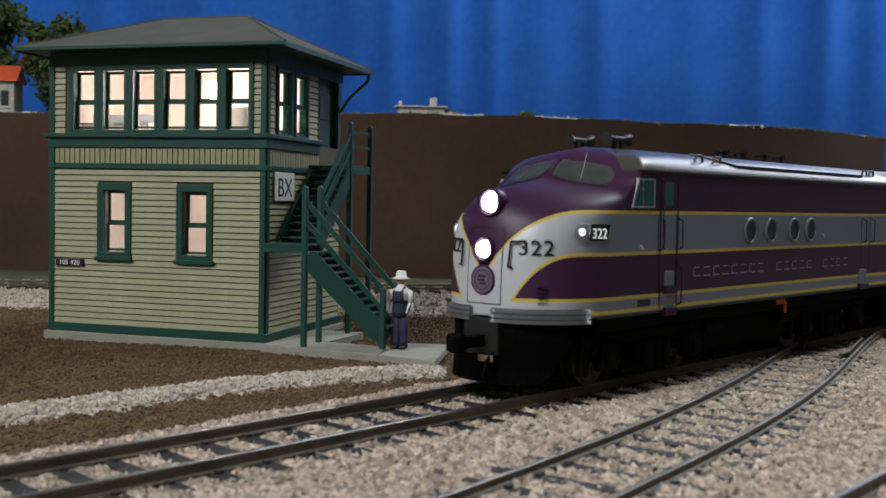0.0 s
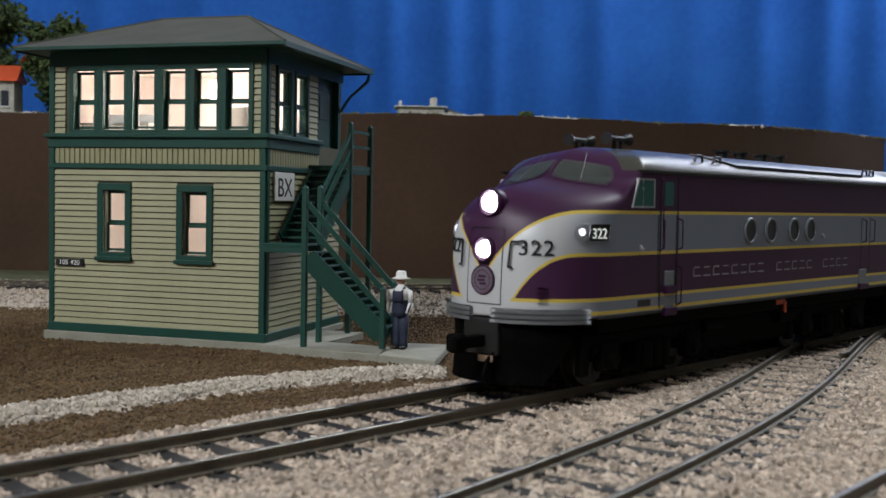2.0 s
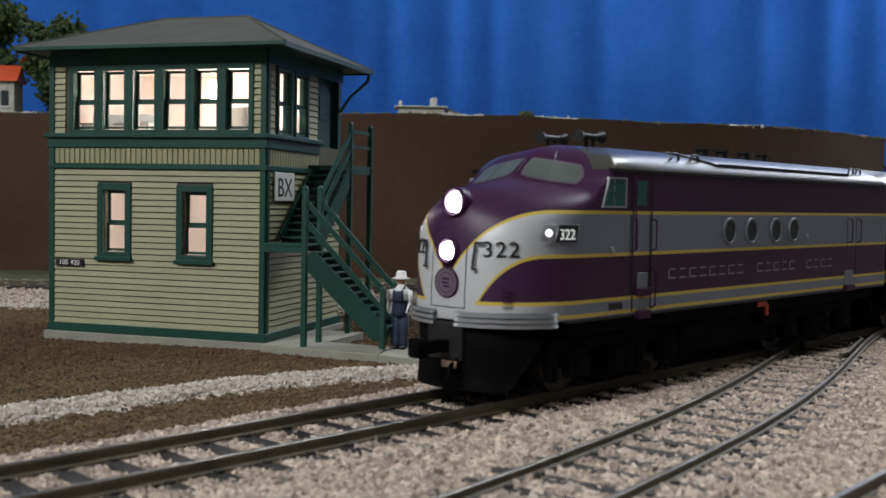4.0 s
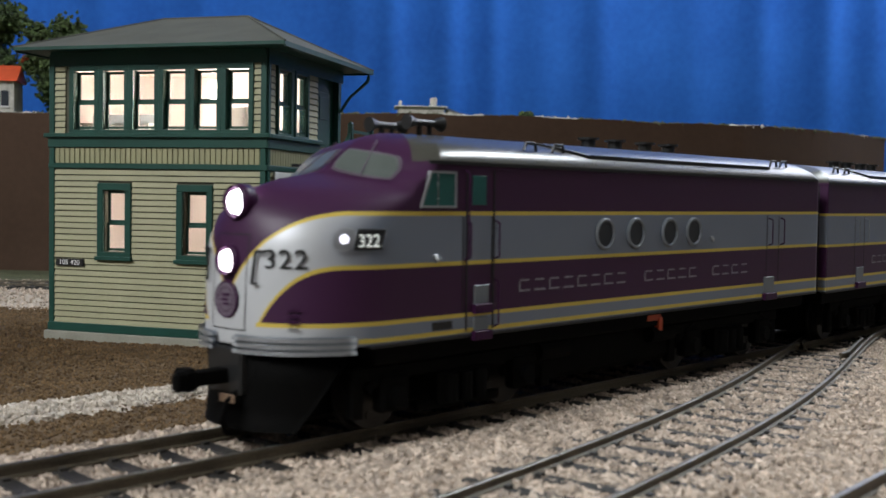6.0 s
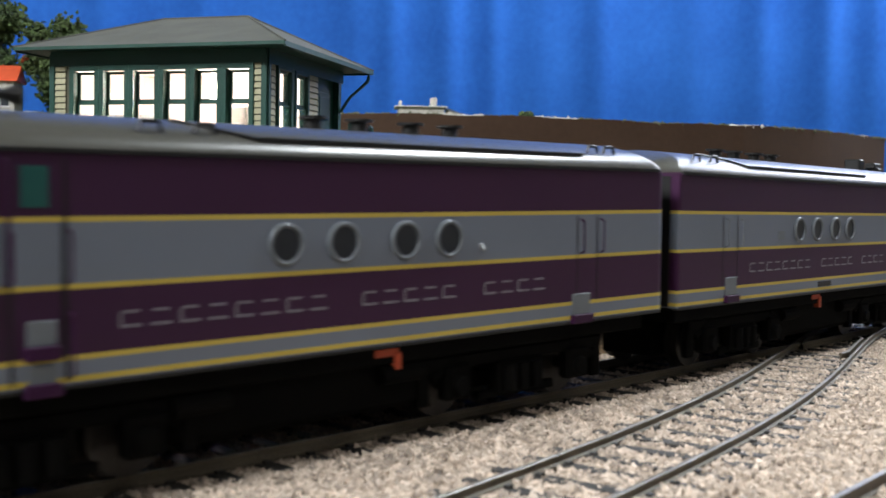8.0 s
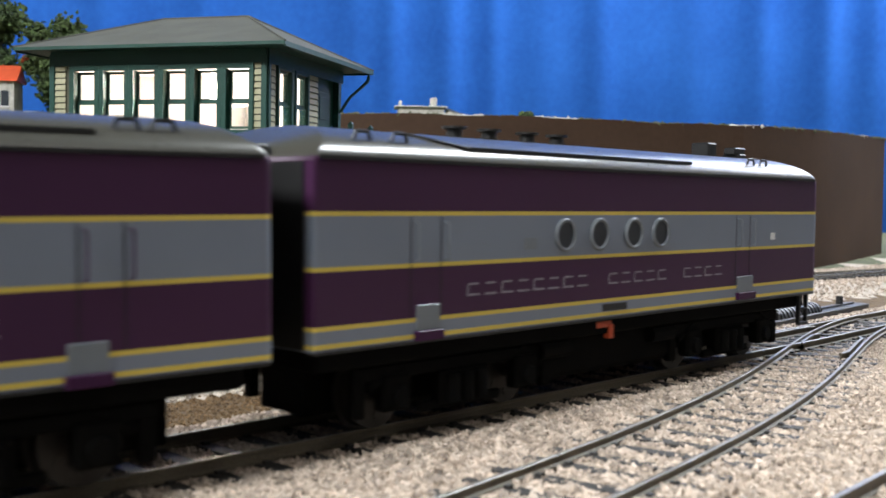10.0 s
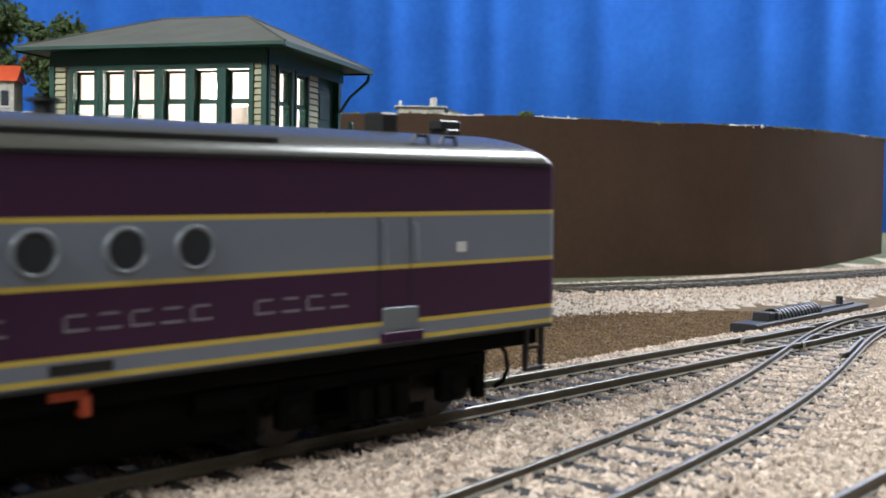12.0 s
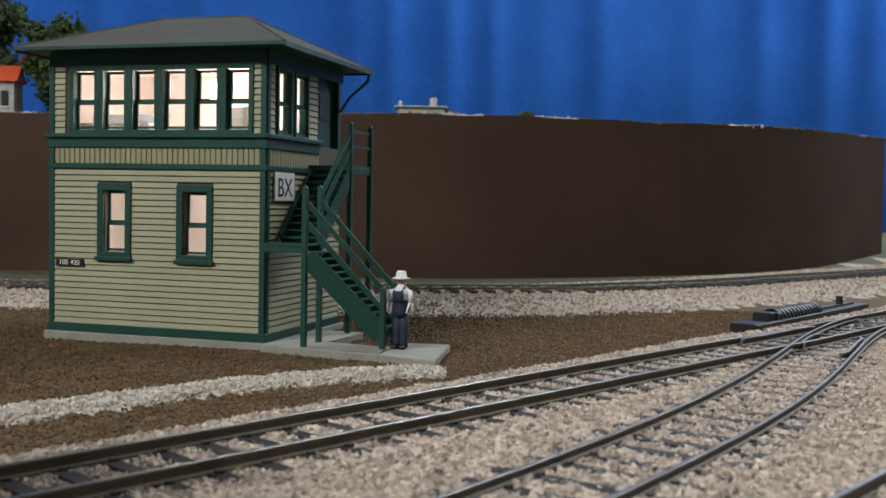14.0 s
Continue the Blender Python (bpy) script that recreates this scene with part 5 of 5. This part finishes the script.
def build_stairs():
    s = thing("outside_stairs", "dark green wooden stairs with landing beside the tower", "staircase", at=TOWER_POSE)

    def bar(name, a, b, w, h):
        return part(name, beam(bmesh.new(), a, b, w, h), M_GREEN, s)

    def post(x, y, z0, z1):
        bm = boxes((x - 0.75, x + 0.75, y - 0.75, y + 0.75, z0, z1), bevel=0.1)
        v = bmesh.ops.create_cone(bm, cap_ends=True, segments=4, radius1=1.0, radius2=0.1, depth=0.8, matrix=Matrix.Translation((x, y, z1 + 0.4)) @ Matrix.Rotation(math.pi / 4, 4, "Z"))
        part("post", bm, M_GREEN, s)

    Y0, Y1, XB, XT, ZL = -4.4, 6.2, 36.0, 14.4, 28.6
    for x, y, z0, z1 in ((XT, Y0, 0, 44.4), (XT, Y1, 0, 44.6), (XT, 28.7, 0, 64.6), (XT, 46.0, 0, 64.6), (XB, Y0 + 5, 0.1, 16.8), (XB, Y1 + 4, 0.1, 17.6)):
        post(x, y, z0, z1)
    # landing and upper platform
    part("landing", boxes((1.0, XT, Y0 - 0.6, Y1 + 0.4, ZL - 0.6, ZL), bevel=0.08), M_GREEN, s)
    part("landing_beam", boxes((1.0, XT - 0.8, Y0 - 0.5, Y0 + 0.5, ZL - 2.4, ZL - 0.65), bevel=0.08), M_GREEN, s)
    part("landing_beam", boxes((1.0, XT - 0.8, Y1 - 0.5, Y1 + 0.3, ZL - 2.4, ZL - 0.65), bevel=0.08), M_GREEN, s)
    part("platform", boxes((-4.8, XT + 0.5, 28.7, 47.0, 51.0, 51.8), bevel=0.08), M_GREEN, s)
    part("platform_beam", boxes((XT - 0.5, XT + 0.5, 29.5, 45.2, 49.2, 50.95), bevel=0.08), M_GREEN, s)
    for z in (57.8, 62.4):
        bar("platform_rail", (XT, 29.4, z), (XT, 45.3, z), 0.6, 0.9)
    # lower flight, along x
    for y0, y1 in ((Y0, Y0 + 5.0), (Y1, Y1 + 4.0)):
        bar("stringer", (XT + 0.8, y0, 25.2), (XB - 0.2, y1, 3.7), 0.7, 5.4)
        for z0, z1 in ((34.6, 11.6), (40.2, 17.2)):
            if z0 < 35 and y0 == Y1:
                continue
            bar("handrail", (XT + 0.7, y0, z0), (XB - 0.2, y1, z1 - 0.6), 0.8, 1.4)
    n = 12
    for i in range(n):
        k = (i + 0.6) / n
        x, z = XT + 1 + (XB - XT - 1) * k, 27.4 - 22.4 * k
        y = Y0 + 5.0 * k
        part("tread", boxes((x - 1.0, x + 1.0, y + 0.4, y + 10.0, z - 0.25, z + 0.25), bevel=0.05), M_GREEN, s)
    # upper flight, along y
    for x in (2.2, XT):
        bar("stringer", (x, Y1 + 0.5, ZL + 0.6), (x, 28.6, 48.6), 0.7, 4.6)
    for z0, z1 in ((37.9, 56.5), (42.6, 61.2)):
        bar("handrail", (XT, Y1 + 0.5, z0), (XT, 28.2, z1), 0.8, 1.3)
    n = 11
    for i in range(n):
        k = (i + 0.7) / n
        y, z = Y1 + (28.7 - Y1) * k, ZL + (51.2 - ZL) * k
        part("tread", boxes((2.6, XT - 0.4, y - 1.2, y + 1.2, z - 0.25, z + 0.25), bevel=0.05), M_GREEN, s)
        part("riser", boxes((2.6, XT - 0.4, y + 0.9, y + 1.15, z - 2.3, z - 0.26)), M_GREEN, s)


def build_slabs():
    a = part("foundation", boxes((-TW - 1.4, 1.6, -1.8, TD + 1.5, -5, -0.25), bevel=0.25), M_CONCRETE)
    a.matrix_world = TOWER_POSE
    tagged(a, "grey concrete foundation under the signal tower", "foundation", kind="structure")

    def prism(name, pts, z0, z1, label):
        bm = bmesh.new()
        lo, hi = [bm.verts.new((*q, z0)) for q in pts], [bm.verts.new((*q, z1)) for q in pts]
        bm.faces.new(hi)
        bm.faces.new(list(reversed(lo)))
        for i in range(len(pts)):
            j = (i + 1) % len(pts)
            bm.faces.new((lo[i], lo[j], hi[j], hi[i]))
        bmesh.ops.bevel(bm, geom=[e for e in bm.edges if abs(e.verts[0].co.z - e.verts[1].co.z) < 0.01 and e.verts[0].co.z > z0 + 0.1], offset=0.25, segments=1, affect="EDGES")
        ob = part(name, bm, M_CONCRETE)
        ob.matrix_world = TOWER_POSE
        tagged(ob, label, "pavement", kind="structure")

    prism("pavement_porch", ((1.65, -5.6), (38.4, -9.8), (36.6, 5.5), (16.5, 7.5), (18.0, 33), (1.65, 33)), -5, 0.0, "grey concrete porch slab round the stair posts")
    prism("pavement_step", ((38.6, -9.9), (56.0, -14.6), (51.0, 17.0), (37.0, 15.0)), -5, 0.05, "grey concrete step slab at the stair foot")


def lathe(bm, rows, mat, n=14, m=None):
    rings = []
    for r, z, *o in rows:
        ox, oy = (o + [0, 0])[:2] if o else (0, 0)
        rings.append([bm.verts.new((ox + r * math.cos(2 * math.pi * i / n), oy + 0.8 * r * math.sin(2 * math.pi * i / n), z)) for i in range(n)])
    fs = []
    for a, b in zip(rings, rings[1:]):
        for i in range(n):
            fs.append(bm.faces.new((a[i], a[(i + 1) % n], b[(i + 1) % n], b[i])))
    fs += [bm.faces.new(list(reversed(rings[0]))), bm.faces.new(rings[-1])]
    for f in fs:
        f.material_index = mat
    if m is not None:
        bmesh.ops.transform(bm, matrix=m, verts=[v for r in rings for v in r])


def build_figure():
    """A small painted figurine in overalls and a straw hat, one mesh."""
    bm = bmesh.new()
    for x in (-0.95, 1.0):
        lathe(bm, ((1.2, 0.5), (1.1, 2), (1.25, 5), (1.45, 9.5)), 0, m=Matrix.Translation((x, 0, 0)))
        lathe(bm, ((0.85, 0.0), (1.0, 0.4), (0.8, 0.9)), 3, m=Matrix.Translation((x, -0.5, 0)) @ Matrix.Diagonal((1, 1.7, 1, 1)))
    lathe(bm, ((2.2, 8.6), (2.3, 10), (2.15, 12), (2.35, 13.6)), 0)
    lathe(bm, ((2.3, 13.0), (2.6, 14.6), (2.3, 15.8), (0.9, 16.6), (0.75, 17.2)), 1)
    box(bm, -1.55, 1.55, -2.25, -1.2, 12.4, 15.4, bevel=0.35)
    for x in (-1.3, 1.3):
        rod(bm, (x * 0.8, -1.95, 14.9), (x * 1.05, -0.4, 16.3), 0.4, n=6)
        rod(bm, (x * 1.05, -0.4, 16.3), (x * 0.7, 1.9, 14.0), 0.4, n=6)
        s = 1 if x > 0 else -1
        n0 = len(bm.faces)
        rod(bm, (s * 2.35, 0, 15.4), (s * 2.9, 0.2, 12.2), 0.85, 0.7, n=10)
        rod(bm, (s * 2.9, 0.2, 12.2), (s * 2.5, -1.0, 9.6), 0.7, 0.55, n=10)
        bm.faces.ensure_lookup_table()
        for f in bm.faces[n0:]:
            f.material_index = 1
    lathe(bm, ((0.55, 16.8), (1.1, 17.4), (1.25, 18.3), (1.1, 19.3)), 2)
    lathe(bm, ((2.45, 18.45), (2.5, 18.7), (1.5, 19.0), (1.35, 20.2), (1.0, 20.6), (0.5, 20.4)), 4)
    ob = part("figurine", bm, [M_DENIM, M_WHITE, M_SKIN, M_BLACK, M_WHITE], smooth=True)
    ob.matrix_world = TOWER_POSE @ mm(40.4, 3.0, 0.05, 0, 0, -8) @ Matrix.Scale(1.06, 4)
    tagged(ob, "small painted figurine in blue overalls and straw hat", "figurine")


# ---- the upper level behind the wall ----
def build_tree(x, y, z, height, spread, seed, label, blossoms=0):
    t = thing("model_tree", label, "tree", "trees behind the wall", at=mm(x, y, z))
    rng = random.Random(seed)
    bm = bmesh.new()
    rod(bm, (0, 0, -3), (0.6, 0, height * 0.55), 2.0, 1.2, n=9)
    tips = []
    for i in range(30):
        a, h = rng.uniform(0, 6.28), rng.uniform(0.25, 0.92) * height
        r = spread * rng.uniform(0.35, 1.0) * math.sin(min(1, 0.25 + h / height) * 2.2)
        tip = (r * math.cos(a), r * math.sin(a), h + rng.uniform(0, 0.12) * height)
        rod(bm, (0.4, 0, max(3, h * 0.5)), tip, 0.7, 0.25, n=6)
        tips.append(tip)
    part("trunk", bm, M_BARK, t)
    g = np.random.default_rng(seed)
    P = []
    for q in tips:
        c = g.normal(0, spread * 0.17, (230, 3))
        P.append(np.array(q) + c)
    P = np.concatenate(P)
    ob = stones("crown", P, 1.6, M_LEAF, "", seed + 2)
    ob.parent = t
    del ob["category"]
    ob["label"] = "dark green foam foliage"
    if blossoms:
        pick = P[(P[:, 1] < -spread * 0.3) & (P[:, 2] > height * 0.55)]
        at = pick[:1]
        clumps = np.concatenate([q + g.normal(0, 1.1, (blossoms, 3)) + (0, -spread * 0.5, 0) for q in at])
        ob = stones("blossom", clumps, 1.1, M_ORANGE, "", seed + 3)
        ob.parent = t
        del ob["category"]
        ob["label"] = "orange blossom clump"
    return t


def house(name, x, y, z, w, d, h, roof_h, wall_m, roof_m, label, turn=0):
    t = thing(name, label, "building", at=mm(x, y, z, 0, 0, turn))
    part("wall", boxes((-w / 2, w / 2, -d / 2, d / 2, -4, h)), wall_m, t)
    bm = bmesh.new()
    a = [bm.verts.new(q) for q in ((-w / 2 - 2, -d / 2 - 2, h), (w / 2 + 2, -d / 2 - 2, h), (w / 2 + 2, d / 2 + 2, h), (-w / 2 - 2, d / 2 + 2, h))]
    b = [bm.verts.new((-w / 2 - 2, 0, h + roof_h)), bm.verts.new((w / 2 + 2, 0, h + roof_h))]
    for f in ((a[0], a[1], b[1], b[0]), (a[2], a[3], b[0], b[1]), (a[0], b[0], a[3]), (a[1], a[2], b[1]), tuple(reversed(a))):
        bm.faces.new(f)
    part("roof", bm, roof_m, t)
    for i in range(3):
        c = -w / 2 + w * (i + 0.5) / 3
        wn = part("window", boxes((c - w * 0.07, c + w * 0.07, -d / 2 - 0.3, -d / 2 + 0.2, h * 0.35, h * 0.75)), M_PORTGLASS, t)
        part("sill", boxes((c - w * 0.09, c + w * 0.09, -d / 2 - 0.9, -d / 2 - 0.3, h * 0.31, h * 0.35)), M_WHITE, wn)
    return t


def build_upper_level():
    build_tree(-231, 640, 78, 58, 21, 31, "dark green bushy foam tree with orange blossoms on the upper level", 26)
    build_tree(-285, 655, 84, 66, 24, 41, "tall dark green foam tree beside an orange roofed house", 18)
    build_tree(-262, 590, 76, 11, 7, 61, "low dark green foam shrub before a pale house")
    build_tree(-94, 668, 80, 49, 12, 51, "dark green tree behind the signal tower")
    build_tree(49, 640, 76, 13, 3.5, 71, "small dull green shrub on the upper level")
    house("orange_roof_house", -265, 620, 81, 30, 20, 22, 10, M_PLASTER, M_ORANGE, "pale house with an orange red roof on the upper level", 8)
    h = house("far_white_house", -15, 655, 78, 28, 22, 16, 1.6, M_PLASTER, M_PLASTER, "low white flat roofed building on the upper level", 4)
    part("chimney", boxes((6, 10, -3, 3, 12, 22.5), bevel=0.6), M_PLASTER, h)
    part("chimney", boxes((-13.5, -11.5, -3, 3, 12, 20.5), bevel=0.6), M_PLASTER, h)
    shed = thing("lean_to_shed", "grey shed with a long sloping roof beside the white building", "building", at=mm(1.5, 655, 78, 0, 0, 4))
    bm = bmesh.new()
    front, back = [[bm.verts.new((x, y, z)) for x, z in ((0, -3), (30, -3), (30, 3.2), (0, 14.5))] for y in (-10, 10)]
    for f in (front, list(reversed(back))) + tuple((front[i], back[i], back[(i + 1) % 4], front[(i + 1) % 4]) for i in range(4)):
        bm.faces.new(f)
    part("wall", bm, M_PLASTER, shed)
    part("roof", beam(bmesh.new(), (-0.6, 0, 15.0), (31, 0, 3.6), 22, 0.9), M_GREY, shed)


build_tower()
build_tower_inside()
build_stairs()
build_slabs()
build_figure()
build_upper_level()


# ---- motion: distance along the main track of the cab unit's rear truck ----
RUN = ((0.0, 138.1), (3.2, 138.1), (3.5, 136.3), (4.0, 128.6), (4.5, 118.8), (5.0, 106.8), (5.3, 99.1), (5.6, 91.2), (6.0, 81.1), (6.5, 67.2), (7.0, 49.7),
       (7.5, 30.6), (8.0, 8.2), (8.2, -0.9), (9.0, -37.6), (9.6, -65.6), (10.3, -101.0), (10.5, -111.9), (11.0, -138.9), (11.5, -166.3), (12.0, -193.4),
       (12.5, -220.6), (13.0, -247.3), (13.5, -274.9), (14.0, -302.5))
GAP = 168.0


def run_at(t):
    """Smooth travel through the table (monotone cubic)."""
    ts, ss = [r[0] for r in RUN], [r[1] for r in RUN]
    i = max(0, min(len(ts) - 2, sum(1 for a in ts[1:] if a < t)))

    def slope(k):
        if k <= 0 or k >= len(ts) - 1:
            j = 0 if k <= 0 else len(ts) - 2
            return (ss[j + 1] - ss[j]) / (ts[j + 1] - ts[j])
        a, b = (ss[k] - ss[k - 1]) / (ts[k] - ts[k - 1]), (ss[k + 1] - ss[k]) / (ts[k + 1] - ts[k])
        return 0.0 if a * b <= 0 else 2 * a * b / (a + b)

    h = ts[i + 1] - ts[i]
    k = (t - ts[i]) / h
    return ((2 * k ** 3 - 3 * k ** 2 + 1) * ss[i] + (k ** 3 - 2 * k ** 2 + k) * h * slope(i)
            + (-2 * k ** 3 + 3 * k ** 2) * ss[i + 1] + (k ** 3 - k ** 2) * h * slope(i + 1))


def on_main(s):
    f = max(0.0, min(len(MAIN) - 1.001, MAIN_ZERO + s))
    i = int(f)
    return MAIN[i].lerp(MAIN[i + 1], f - i)


def unit_pose(s):
    rear, front = on_main(s), on_main(s - 95.0)
    d = (front - rear).normalized()
    base = rear - d * 34.2
    return mm(base.x, base.y, base.z, 0, -math.degrees(math.asin(d.z)), math.degrees(math.atan2(d.y, d.x)))


def motions():
    times = [0.0, 1.6, 3.2] + [3.2 + 0.15 * i for i in range(1, 72)] + [14.0]
    walk(UNIT_A, [(t, unit_pose(run_at(t))) for t in times])
    walk(UNIT_B, [(t, unit_pose(run_at(t) + GAP)) for t in times])
    for w, x in AXLES:
        walk(w, [(t, mm(x, 0, 5.85, 0, math.degrees((138.1 - run_at(t)) / 5.85), 0)) for t in times])


motions()
